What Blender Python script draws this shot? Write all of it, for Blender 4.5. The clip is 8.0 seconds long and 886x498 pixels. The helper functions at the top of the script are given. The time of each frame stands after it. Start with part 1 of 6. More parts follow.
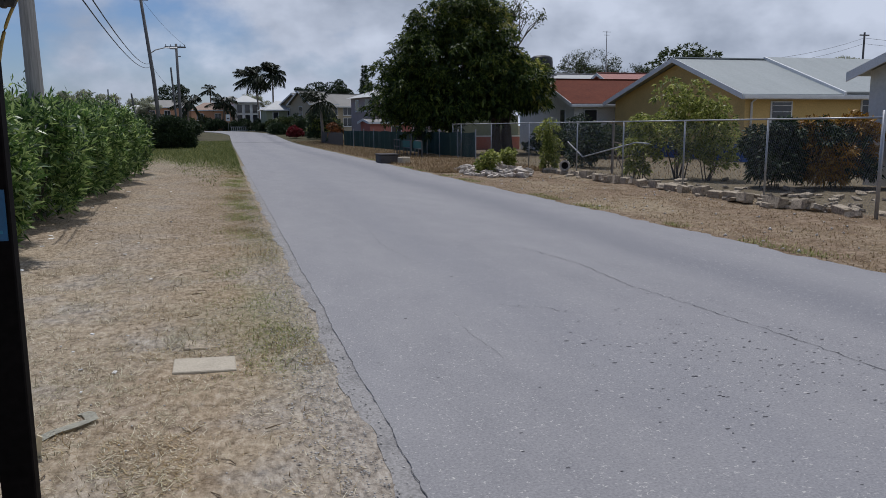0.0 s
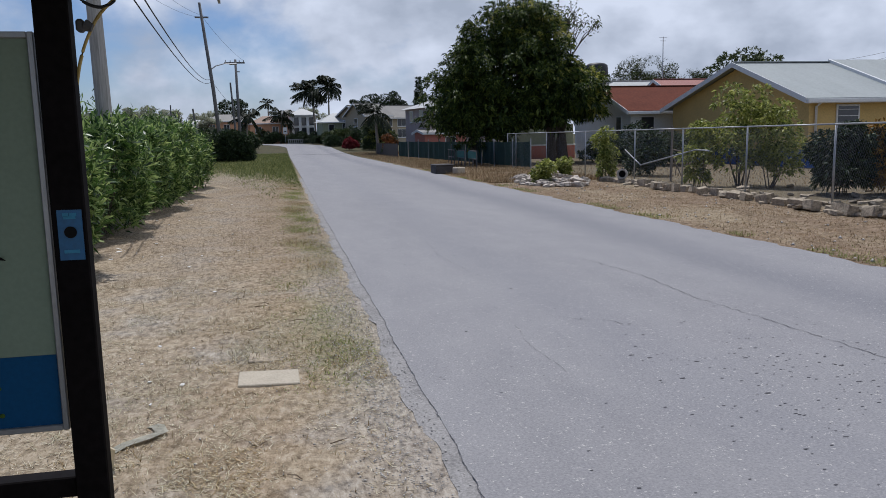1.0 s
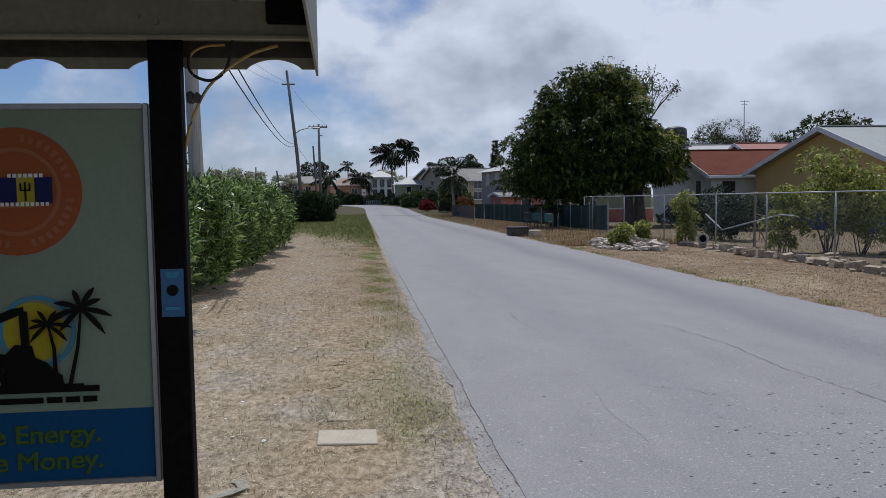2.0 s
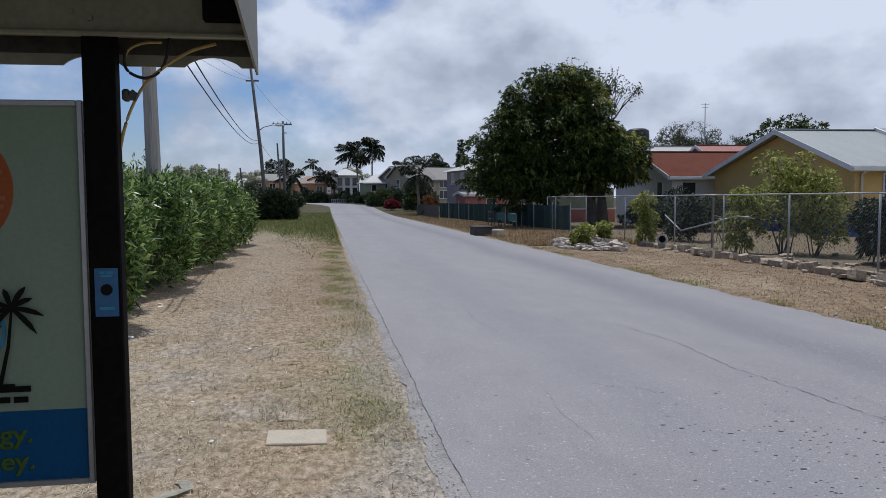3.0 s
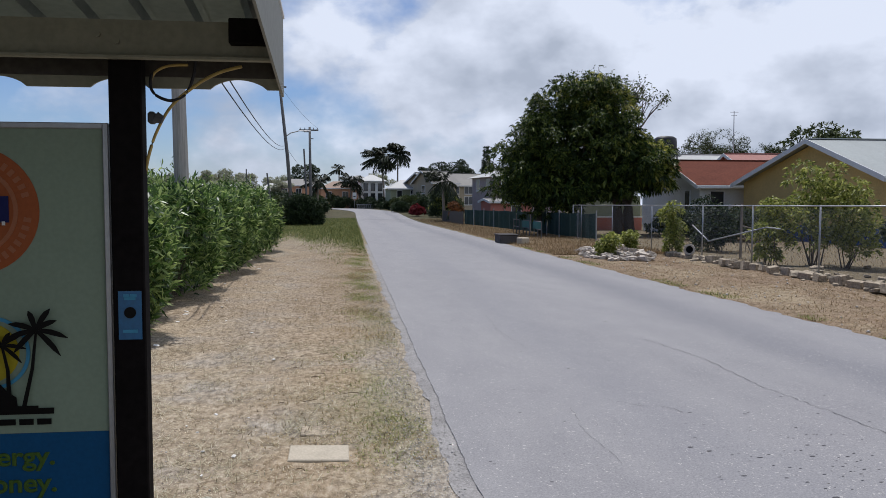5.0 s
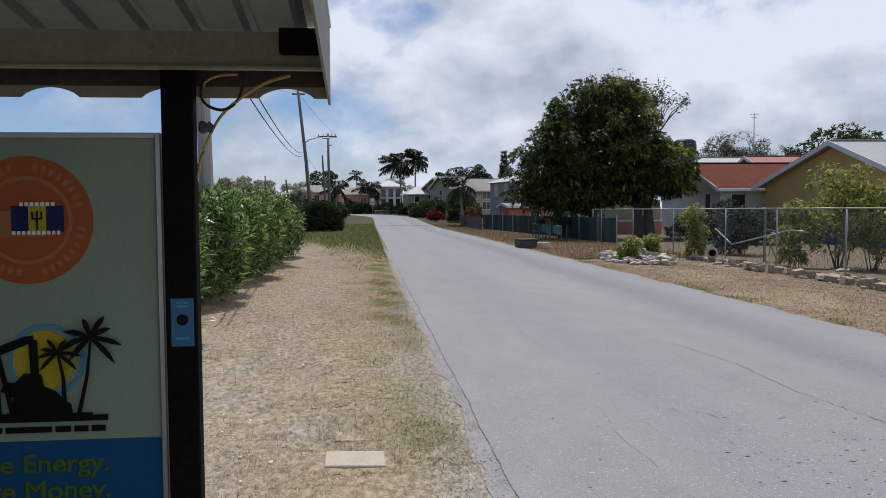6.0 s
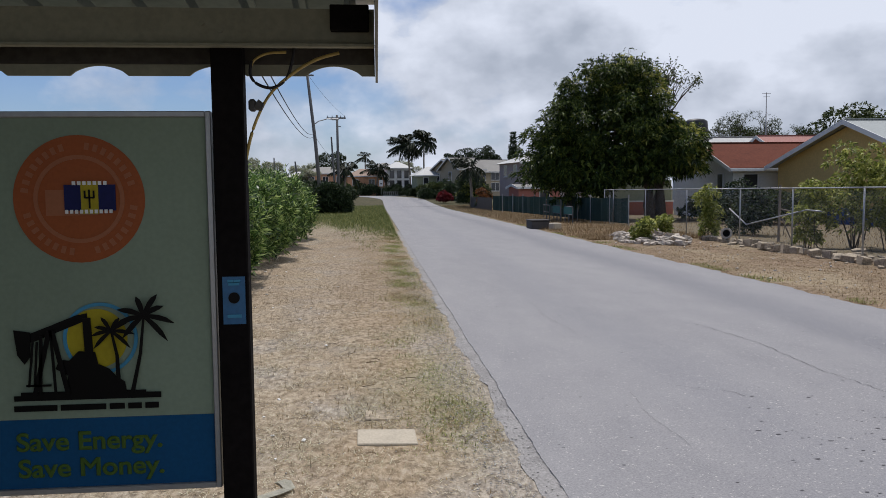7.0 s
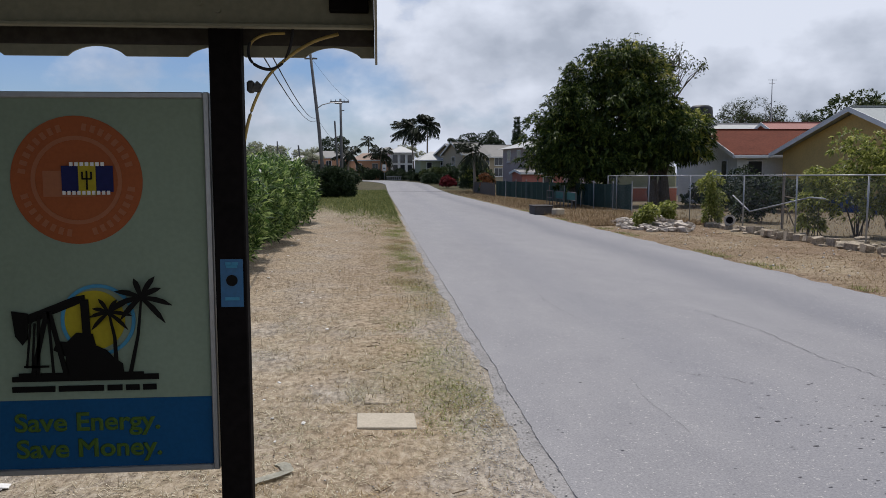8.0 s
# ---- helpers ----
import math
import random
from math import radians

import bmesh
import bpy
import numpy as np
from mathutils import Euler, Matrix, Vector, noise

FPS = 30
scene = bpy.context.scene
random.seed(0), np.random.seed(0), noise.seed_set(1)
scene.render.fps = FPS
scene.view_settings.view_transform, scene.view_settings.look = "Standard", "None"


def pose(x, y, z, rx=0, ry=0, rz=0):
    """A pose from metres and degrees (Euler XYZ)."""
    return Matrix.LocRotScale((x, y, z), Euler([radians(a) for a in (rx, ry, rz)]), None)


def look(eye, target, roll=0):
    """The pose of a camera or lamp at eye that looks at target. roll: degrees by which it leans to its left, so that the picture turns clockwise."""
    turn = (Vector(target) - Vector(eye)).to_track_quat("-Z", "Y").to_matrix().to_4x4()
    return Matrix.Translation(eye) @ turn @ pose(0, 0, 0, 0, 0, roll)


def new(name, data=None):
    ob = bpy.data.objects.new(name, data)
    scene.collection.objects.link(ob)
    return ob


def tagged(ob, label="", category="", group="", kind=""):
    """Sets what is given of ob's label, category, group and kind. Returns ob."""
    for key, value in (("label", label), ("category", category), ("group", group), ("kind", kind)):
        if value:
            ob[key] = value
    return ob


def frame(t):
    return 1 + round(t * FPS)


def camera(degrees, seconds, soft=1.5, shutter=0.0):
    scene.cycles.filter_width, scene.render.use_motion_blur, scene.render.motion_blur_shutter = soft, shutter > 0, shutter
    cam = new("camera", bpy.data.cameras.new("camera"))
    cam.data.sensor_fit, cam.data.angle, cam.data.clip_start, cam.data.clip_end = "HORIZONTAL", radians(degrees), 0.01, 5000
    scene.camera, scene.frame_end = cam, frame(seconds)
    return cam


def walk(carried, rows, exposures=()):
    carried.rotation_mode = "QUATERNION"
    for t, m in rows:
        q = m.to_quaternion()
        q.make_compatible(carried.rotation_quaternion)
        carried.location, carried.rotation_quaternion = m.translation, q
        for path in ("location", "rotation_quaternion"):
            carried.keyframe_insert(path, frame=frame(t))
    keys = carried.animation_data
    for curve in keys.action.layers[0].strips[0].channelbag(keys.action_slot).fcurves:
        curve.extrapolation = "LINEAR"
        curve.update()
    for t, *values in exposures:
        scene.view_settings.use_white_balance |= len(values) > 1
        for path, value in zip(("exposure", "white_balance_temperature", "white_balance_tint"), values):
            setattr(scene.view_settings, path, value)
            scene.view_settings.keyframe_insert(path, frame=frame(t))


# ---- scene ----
# ---- camera ----
cam = camera(59.0, 8.0, soft=0.7)
PATH = [
    (0, (0.0, 0.001, 1.6), (0.526, 1.905, 1.29), -0.4),
    (0.3, (0.025, -0.022, 1.603), (0.479, 1.888, 1.214), -0.6),
    (0.5, (0.032, -0.028, 1.605), (0.469, 1.885, 1.221), -0.7),
    (1, (-0.04, 0.053, 1.619), (0.353, 1.994, 1.335), -1.3),
    (1.5, (-0.083, 0.057, 1.638), (0.149, 2.038, 1.487), -0.5),
    (1.7, (-0.096, 0.046, 1.632), (0.1, 2.032, 1.5), -0.9),
    (2.8, (-0.008, -0.023, 1.639), (0.285, 1.952, 1.52), -0.5),
    (3, (0.015, -0.008, 1.64), (0.313, 1.965, 1.512), -0.4),
    (3.5, (0.078, -0.016, 1.658), (0.402, 1.951, 1.502), -0.9),
    (4, (0.097, -0.025, 1.677), (0.355, 1.955, 1.55), -1.1),
    (5.3, (0.001, 0.05, 1.715), (0.238, 2.033, 1.61), 0.1),
    (5.5, (-0.008, 0.034, 1.714), (0.223, 2.018, 1.632), -0.2),
    (6, (-0.096, 0.043, 1.716), (0.096, 2.032, 1.616), -0.4),
    (6.5, (-0.19, 0.046, 1.709), (0.033, 2.028, 1.565), -0.4),
    (7, (-0.254, 0.055, 1.703), (-0.083, 2.043, 1.556), -0.6),
    (7.5, (-0.254, 0.062, 1.709), (-0.086, 2.049, 1.552), -0.3),
    (8, (-0.237, 0.067, 1.698), (-0.074, 2.052, 1.513), -0.2),
]
EXPOSURES = [(0.0, -0.42, 5990, 12), (0.5, -0.30, 5990, 12), (1.0, -0.20, 5990, 12), (1.6, -0.30, 6000, 12), (3.0, -0.22, 6000, 12), (4.2, -0.12, 6050, 12), (5.5, -0.03, 6200, 12), (6.5, -0.08, 6270, 12), (8.0, -0.12, 6300, 12)]
walk(cam, [(t, look(eye, target, roll)) for t, eye, target, roll in PATH], EXPOSURES)

# ---- world, sun, exposure ----
SUN_FROM = Vector((-0.03, 0.69, 1.45)).normalized()
world = bpy.data.worlds.new("World")
scene.world = world
world.use_nodes = True
wn, wl = world.node_tree.nodes, world.node_tree.links
wn.clear()


def wnode(kind, **values):
    n = wn.new(kind)
    for key, value in values.items():
        n.inputs[key].default_value = value
    return n


sky = wn.new("ShaderNodeTexSky")
sky.sky_type = "NISHITA"
sky.sun_disc = False
sky.sun_elevation = math.asin(SUN_FROM.z)
sky.sun_rotation = math.atan2(SUN_FROM.x, SUN_FROM.y)
sky.dust_density = 0.15
sky.ozone_density = 5.0
sky.air_density = 1.2
gen = wn.new("ShaderNodeTexCoord")
sep = wn.new("ShaderNodeSeparateXYZ")
wl.new(gen.outputs["Generated"], sep.inputs[0])
stretch = wn.new("ShaderNodeMapping")
stretch.inputs["Scale"].default_value = (1.0, 1.0, 1.55)
stretch.inputs["Location"].default_value = (0.0, 0.0, 0.35)
wl.new(gen.outputs["Generated"], stretch.inputs[0])
cover = wnode("ShaderNodeTexNoise", Scale=5.2, Detail=9.0, Roughness=0.52, Distortion=0.0)
above = wnode("ShaderNodeTexNoise", Scale=5.2, Detail=5.0, Roughness=0.52, Distortion=0.0)
shade = wnode("ShaderNodeTexNoise", Scale=3.4, Detail=5.0, Roughness=0.5)
shift = wn.new("ShaderNodeVectorMath")
shift.inputs[1].default_value = (3.7, 1.4, 0.0)
up = wn.new("ShaderNodeVectorMath")
up.inputs[1].default_value = (0.01, 0.0, 0.07)
wl.new(stretch.outputs[0], shift.inputs[0])
wl.new(stretch.outputs[0], up.inputs[0])
wl.new(stretch.outputs[0], cover.inputs["Vector"])
wl.new(up.outputs[0], above.inputs["Vector"])
wl.new(shift.outputs[0], shade.inputs["Vector"])
# the cloud thins out low over the land on the side away from the road's houses
side = wn.new("ShaderNodeMath")
side.operation = "MULTIPLY_ADD"
side.inputs[1].default_value = 0.40
wl.new(sep.outputs["X"], side.inputs[0])
wl.new(cover.outputs["Fac"], side.inputs[2])
side2 = wn.new("ShaderNodeMath")
side2.operation = "MULTIPLY_ADD"
side2.inputs[1].default_value = -0.10
wl.new(sep.outputs["Z"], side2.inputs[0])
wl.new(side.outputs[0], side2.inputs[2])
ramp = wn.new("ShaderNodeValToRGB")
ramp.color_ramp.elements[0].position = 0.36
ramp.color_ramp.elements[0].color = (0.06, 0.06, 0.06, 1)
ramp.color_ramp.elements[1].position = 0.53
wl.new(side2.outputs[0], ramp.inputs[0])
tone = wn.new("ShaderNodeValToRGB")
tone.color_ramp.elements[0].position = 0.38
tone.color_ramp.elements[0].color = (5.3, 5.85, 6.8, 1)
tone.color_ramp.elements[1].position = 0.64
tone.color_ramp.elements[1].color = (9.2, 9.75, 10.8, 1)
# puffs are brighter where the cloud thins out above them
puff = wn.new("ShaderNodeMath")
puff.operation = "SUBTRACT"
wl.new(cover.outputs["Fac"], puff.inputs[0])
wl.new(above.outputs["Fac"], puff.inputs[1])
puffed = wn.new("ShaderNodeMath")
puffed.operation = "MULTIPLY_ADD"
puffed.inputs[1].default_value = 0.9
wl.new(puff.outputs[0], puffed.inputs[0])
wl.new(shade.outputs["Fac"], puffed.inputs[2])
bank = wn.new("ShaderNodeMath")
bank.operation = "MULTIPLY_ADD"
bank.inputs[1].default_value = 0.13
wl.new(sep.outputs["X"], bank.inputs[0])
wl.new(puffed.outputs[0], bank.inputs[2])
wl.new(bank.outputs[0], tone.inputs[0])
mixer = wn.new("ShaderNodeMixRGB")
wl.new(ramp.outputs[0], mixer.inputs[0])
tint = wn.new("ShaderNodeMixRGB")
tint.blend_type = "MULTIPLY"
tint.inputs[0].default_value = 1.0
tint.inputs[2].default_value = (0.74, 0.80, 0.98, 1)
wl.new(sky.outputs[0], tint.inputs[1])
wl.new(tint.outputs[0], mixer.inputs[1])
wl.new(tone.outputs[0], mixer.inputs[2])
bg = wnode("ShaderNodeBackground", Strength=0.085)
wout = wn.new("ShaderNodeOutputWorld")
wl.new(mixer.outputs[0], bg.inputs[0])
wl.new(bg.outputs[0], wout.inputs[0])
sun_data = bpy.data.lights.new("sun", "SUN")
sun_data.energy = 3.7
sun_data.angle = radians(0.6)
sun_data.color = (1.0, 0.95, 0.88)
sun_lamp = new("sun", sun_data)
sun_lamp.matrix_world = look(SUN_FROM * 50, (0, 0, 0))

# ---- materials ----
RNG = np.random.default_rng(7)


class Mat:
    """A small node-material builder."""

    def __init__(self, name, rough=0.8, metal=0.0, spec=0.3):
        self.m = bpy.data.materials.new(name)
        self.m.use_nodes = True
        self.t = self.m.node_tree
        self.b = self.t.nodes["Principled BSDF"]
        self.b.inputs["Roughness"].default_value = rough
        self.b.inputs["Metallic"].default_value = metal
        self.b.inputs["Specular IOR Level"].default_value = spec
        self.pos = self.t.nodes.new("ShaderNodeNewGeometry")

    def link(self, a, b):
        self.t.links.new(a, b)

    def noise(self, scale, detail=4.0, rough=0.55, stretch=None, offset=(0, 0, 0)):
        n = self.t.nodes.new("ShaderNodeTexNoise")
        n.inputs["Scale"].default_value = scale
        n.inputs["Detail"].default_value = detail
        n.inputs["Roughness"].default_value = rough
        mp = self.t.nodes.new("ShaderNodeMapping")
        mp.inputs["Scale"].default_value = stretch or (1, 1, 1)
        mp.inputs["Location"].default_value = offset
        self.link(self.pos.outputs["Position"], mp.inputs[0])
        self.link(mp.outputs[0], n.inputs["Vector"])
        return n.outputs["Fac"]

    def ramp(self, fac, *stops):
        r = self.t.nodes.new("ShaderNodeValToRGB")
        e = r.color_ramp.elements
        while len(e) < len(stops):
            e.new(0.5)
        for k, (p, c) in enumerate(stops):
            e[k].position = p
            e[k].color = (*c, 1) if len(c) == 3 else c
        self.link(fac, r.inputs[0])
        return r.outputs[0]

    def step(self, fac, a, b):
        r = self.t.nodes.new("ShaderNodeMapRange")
        r.inputs["From Min"].default_value = a
        r.inputs["From Max"].default_value = b
        self.link(fac, r.inputs[0])
        return r.outputs[0]

    def axis(self, which):
        s = self.t.nodes.new("ShaderNodeSeparateXYZ")
        self.link(self.pos.outputs["Position"], s.inputs[0])
        return s.outputs[which]

    def math(self, op, *values):
        n = self.t.nodes.new("ShaderNodeMath")
        n.operation = op
        for k, v in enumerate(values):
            if isinstance(v, (int, float)):
                n.inputs[k].default_value = v
            else:
                self.link(v, n.inputs[k])
        return n.outputs[0]

    def mix(self, fac, a, b, kind="MIX"):
        n = self.t.nodes.new("ShaderNodeMixRGB")
        n.blend_type = kind
        for k, v in enumerate((fac, a, b)):
            if isinstance(v, (int, float)):
                n.inputs[k].default_value = v
            elif isinstance(v, tuple):
                n.inputs[k].default_value = (*v, 1)
            else:
                self.link(v, n.inputs[k])
        return n.outputs[0]

    def island(self):
        return self.pos.outputs["Random Per Island"]

    def colour(self, c):
        if isinstance(c, tuple):
            self.b.inputs["Base Color"].default_value = (*c, 1)
        else:
            self.link(c, self.b.inputs["Base Color"])
        return self

    def bump(self, fac, strength=0.3, distance=0.02):
        n = self.t.nodes.new("ShaderNodeBump")
        n.inputs["Strength"].default_value = strength
        n.inputs["Distance"].default_value = distance
        self.link(fac, n.inputs["Height"])
        self.link(n.outputs[0], self.b.inputs["Normal"])
        return self


def worn(name, c, rough=0.7, var=0.18, scale=1.2, grain=25.0, bump=0.15, metal=0.0, spec=0.3, stretch=None):
    """A painted or mineral surface with broad stains and fine grain."""
    k = Mat(name, rough, metal, spec)
    dark = tuple(v * (1 - var * 1.6) for v in c)
    light = tuple(min(1, v * (1 + var)) for v in c)
    big = k.ramp(k.noise(scale, 5.0, 0.6, stretch), (0.3, dark), (0.5, c), (0.72, light))
    fine = k.noise(grain, 3.0)
    k.colour(k.mix(0.5, big, k.ramp(fine, (0.35, dark), (0.65, light)), "MIX"))
    if bump:
        k.bump(fine, bump, 0.01)
    return k.m


def leafy(name, low, mid, top, rough=0.45, glow=0.25, spec=0.45):
    """Leaves: each one of its own tone, some light coming through."""
    k = Mat(name, rough, 0, spec)
    c = k.ramp(k.island(), (0.0, low), (0.55, mid), (1.0, top))
    patch = k.noise(0.9, 3.0)
    c = k.mix(k.step(patch, 0.35, 0.7), k.mix(1.0, c, (0.72, 0.76, 0.7), "MULTIPLY"), c)
    k.colour(c)
    tr = k.t.nodes.new("ShaderNodeBsdfTranslucent")
    k.link(c, tr.inputs[0])
    ms = k.t.nodes.new("ShaderNodeMixShader")
    ms.inputs[0].default_value = glow
    k.link(k.b.outputs[0], ms.inputs[1])
    k.link(tr.outputs[0], ms.inputs[2])
    k.link(ms.outputs[0], k.t.nodes["Material Output"].inputs[0])
    return k.m


def road_material():
    k = Mat("asphalt", 0.85, 0, 0.25)
    x = k.axis("X")
    fine = k.noise(70.0, 3.0, 0.7)
    broad = k.noise(0.55, 5.0, 0.6, (1.0, 0.16, 1.0))
    blot = k.noise(2.2, 6.0, 0.65, (1.0, 0.45, 1.0), (4, 2, 0))
    c = k.ramp(broad, (0.30, (0.187, 0.182, 0.188)), (0.5, (0.237, 0.23, 0.234)), (0.72, (0.292, 0.282, 0.276)))
    c = k.mix(0.45, c, k.ramp(blot, (0.3, (0.172, 0.167, 0.172)), (0.7, (0.287, 0.277, 0.268))))
    # the worn wheel lanes are paler, the strip by the far side darker
    lane = k.noise(0.35, 2.0, 0.5, (0.2, 0.35, 1.0))
    wob = k.math("ADD", x, k.math("MULTIPLY", lane, 1.3))
    dark = k.math("MULTIPLY", k.step(wob, 5.3, 5.8), k.step(wob, 6.7, 6.0))
    c = k.mix(k.math("MULTIPLY", dark, 0.75), c, (0.135, 0.135, 0.15))
    dark2 = k.math("MULTIPLY", k.step(wob, 2.5, 3.1), k.step(wob, 3.9, 3.3))
    c = k.mix(k.math("MULTIPLY", dark2, 0.4), c, (0.17, 0.17, 0.185))
    c = k.mix(0.35, c, k.ramp(fine, (0.32, (0.13, 0.13, 0.14)), (0.5, (0.27, 0.265, 0.27)), (0.7, (0.42, 0.41, 0.40))))
    grit = k.noise(38.0, 2.0, 0.8, None, (7, 3, 1))
    c = k.mix(k.step(grit, 0.63, 0.70), c, (0.46, 0.44, 0.41))
    return k.colour(c).bump(fine, 0.35, 0.006).m


def ground_material():
    k = Mat("dry_ground", 0.95, 0, 0.1)
    x, y = k.axis("X"), k.axis("Y")
    n1, n2 = k.noise(1.1, 6.0, 0.65), k.noise(5.5, 5.0, 0.7)
    fine = k.noise(38.0, 4.0, 0.75)
    straw = k.noise(22.0, 4.0, 0.7, (1.0, 0.45, 1.0), (2, 9, 4))
    c = k.ramp(n2, (0.28, (0.245, 0.195, 0.128)), (0.5, (0.365, 0.298, 0.205)), (0.72, (0.46, 0.395, 0.285)))
    soil = k.ramp(n2, (0.3, (0.27, 0.25, 0.215)), (0.7, (0.40, 0.375, 0.33)))
    c = k.mix(k.step(n1, 0.46, 0.62), c, soil)
    # pale gravelly strip along the carriageway
    wob = k.math("ADD", x, k.math("MULTIPLY", k.math("SUBTRACT", n1, 0.5), 1.1))
    near = k.math("MULTIPLY", k.step(wob, 0.05, 0.5), k.step(y, 16, 6))
    c = k.mix(k.math("MULTIPLY", near, 0.8), c, k.ramp(fine, (0.35, (0.25, 0.235, 0.215)), (0.65, (0.44, 0.42, 0.39))))
    # green strip between the path and the road
    g = k.math("MULTIPLY", k.step(wob, -0.75, 0.2), k.step(wob, 1.2, 0.7))
    g = k.math("MULTIPLY", g, k.step(k.noise(0.5, 4.0, 0.6, (1, 0.5, 1)), 0.42, 0.56))
    green = k.ramp(n2, (0.3, (0.14, 0.145, 0.045)), (0.7, (0.28, 0.25, 0.10)))
    c = k.mix(k.math("MULTIPLY", g, k.math("MULTIPLY", k.step(y, 4.2, 6.5), 0.62)), c, green)
    far = k.math("MULTIPLY", k.step(k.math("ADD", y, k.math("MULTIPLY", n1, 16)), 36, 50), k.step(x, 2.0, 1.0))
    far = k.math("MULTIPLY", far, k.step(k.math("ADD", y, k.math("MULTIPLY", n1, 16)), 84, 60))
    c = k.mix(k.math("MULTIPLY", far, 0.85), c, k.ramp(n2, (0.3, (0.07, 0.10, 0.025)), (0.7, (0.20, 0.20, 0.065))))
    rusty = k.math("MULTIPLY", k.step(wob, -1.25, -0.5), k.step(wob, 0.25, -0.05))
    rusty = k.math("MULTIPLY", rusty, k.step(k.noise(0.8, 4.0, 0.6, (1, 0.6, 1), (3, 8, 0)), 0.38, 0.56))
    c = k.mix(k.math("MULTIPLY", rusty, 0.6), c, k.ramp(n2, (0.3, (0.22, 0.145, 0.075)), (0.7, (0.42, 0.31, 0.185))))
    # trodden brown earth further along the path
    trod = k.math("MULTIPLY", k.step(y, 7.5, 13), k.step(k.noise(0.7, 5.0, 0.6, (1, 0.35, 1), (6, 2, 1)), 0.30, 0.55))
    c = k.mix(k.math("MULTIPLY", trod, 0.6), c, k.ramp(n2, (0.3, (0.165, 0.115, 0.075)), (0.7, (0.33, 0.25, 0.17))))
    # redder verge and bare soil on the other side
    other = k.step(x, 5.0, 6.5)
    rust = k.ramp(n2, (0.28, (0.135, 0.088, 0.055)), (0.52, (0.25, 0.176, 0.113)), (0.75, (0.38, 0.29, 0.20)))
    rust = k.mix(k.step(n1, 0.46, 0.66), rust, k.mix(1.0, rust, (0.62, 0.58, 0.5), "MULTIPLY"))
    rust = k.mix(k.math("MULTIPLY", k.step(k.noise(0.45, 5.0, 0.6, (1, 0.4, 1), (1, 5, 2)), 0.46, 0.60), 0.8), rust, k.ramp(n2, (0.3, (0.26, 0.205, 0.12)), (0.7, (0.44, 0.37, 0.25))))
    c = k.mix(other, c, rust)
    yard = k.ramp(n2, (0.3, (0.065, 0.055, 0.032)), (0.7, (0.20, 0.165, 0.10)))
    c = k.mix(k.math("MULTIPLY", other, k.math("MULTIPLY", k.step(y, 32, 44), 0.8)), c, k.ramp(n2, (0.3, (0.085, 0.065, 0.03)), (0.7, (0.23, 0.175, 0.085))))
    c = k.mix(k.step(x, 10.4, 11.2), c, yard)
    clod = k.noise(13.0, 5.0, 0.75, (1.0, 0.7, 1.0), (5, 1, 2))
    c = k.mix(k.math("MULTIPLY_ADD", k.step(x, 5.0, 6.5), -0.17, 0.40), c, k.ramp(straw, (0.38, (0.10, 0.077, 0.055)), (0.50, (0.35, 0.28, 0.20)), (0.64, (0.62, 0.54, 0.43))))
    c = k.mix(0.9, c, k.ramp(clod, (0.35, (0.46, 0.43, 0.41)), (0.5, (0.98, 0.97, 0.96)), (0.68, (1.0, 1.0, 1.0))), "MULTIPLY")
    # darker, greener soil and low weeds towards the bend
    c = k.mix(k.math("MULTIPLY", k.step(k.math("ADD", y, k.math("MULTIPLY", n1, 30)), 62, 88), 0.92), c, k.ramp(n1, (0.35, (0.032, 0.042, 0.018)), (0.6, (0.085, 0.072, 0.04)), (0.75, (0.15, 0.12, 0.07))))
    return k.colour(c).bump(k.math("ADD", fine, straw), 0.5, 0.03).m


def wood_material(name, c):
    k = Mat(name, 0.85, 0, 0.2)
    grain = k.noise(9.0, 6.0, 0.7, (3.0, 3.0, 0.12))
    k.colour(k.ramp(grain, (0.3, tuple(v * 0.55 for v in c)), (0.55, c), (0.8, tuple(v * 1.3 for v in c))))
    return k.bump(grain, 0.4, 0.01).m


def glass_material():
    k = Mat("window_glass", 0.08, 0, 0.6)
    k.colour(k.ramp(k.noise(0.7, 2.0), (0.3, (0.012, 0.014, 0.018)), (0.7, (0.035, 0.04, 0.048))))
    return k.m


ASPHALT, GROUND, GLASS = road_material(), ground_material(), glass_material()
EDGE = worn("asphalt_edge", (0.275, 0.262, 0.25), 0.95, 0.3, 3.5, 55, 0.5)
TAR = worn("crack_dirt", (0.10, 0.096, 0.10), 0.95, 0.3, 6, 40, 0)
CONCRETE = worn("pale_concrete", (0.44, 0.385, 0.295), 0.9, 0.14, 5, 60, 0.3)
OLD_CONCRETE = worn("weathered_concrete", (0.075, 0.068, 0.066), 0.9, 0.35, 2.5, 30, 0.4)
STONE = worn("coral_stone", (0.38, 0.315, 0.23), 0.95, 0.45, 5, 26, 0.9)
PALE_STONE = worn("pale_rubble", (0.50, 0.44, 0.37), 0.95, 0.3, 4, 22, 0.5)
GRAVEL = worn("gravel", (0.50, 0.47, 0.43), 0.95, 0.4, 9, 60, 0.2)
GALV = worn("galvanised_steel", (0.36, 0.37, 0.38), 0.45, 0.15, 3, 30, 0.05, 0.6)
WIRE = worn("fence_wire", (0.30, 0.30, 0.30), 0.6, 0.1, 3, 20, 0, 0.2)
BLACK_STEEL = worn("dark_painted_steel", (0.008, 0.0065, 0.0065), 0.7, 0.35, 3, 30, 0.05, 0.0, 0.06)
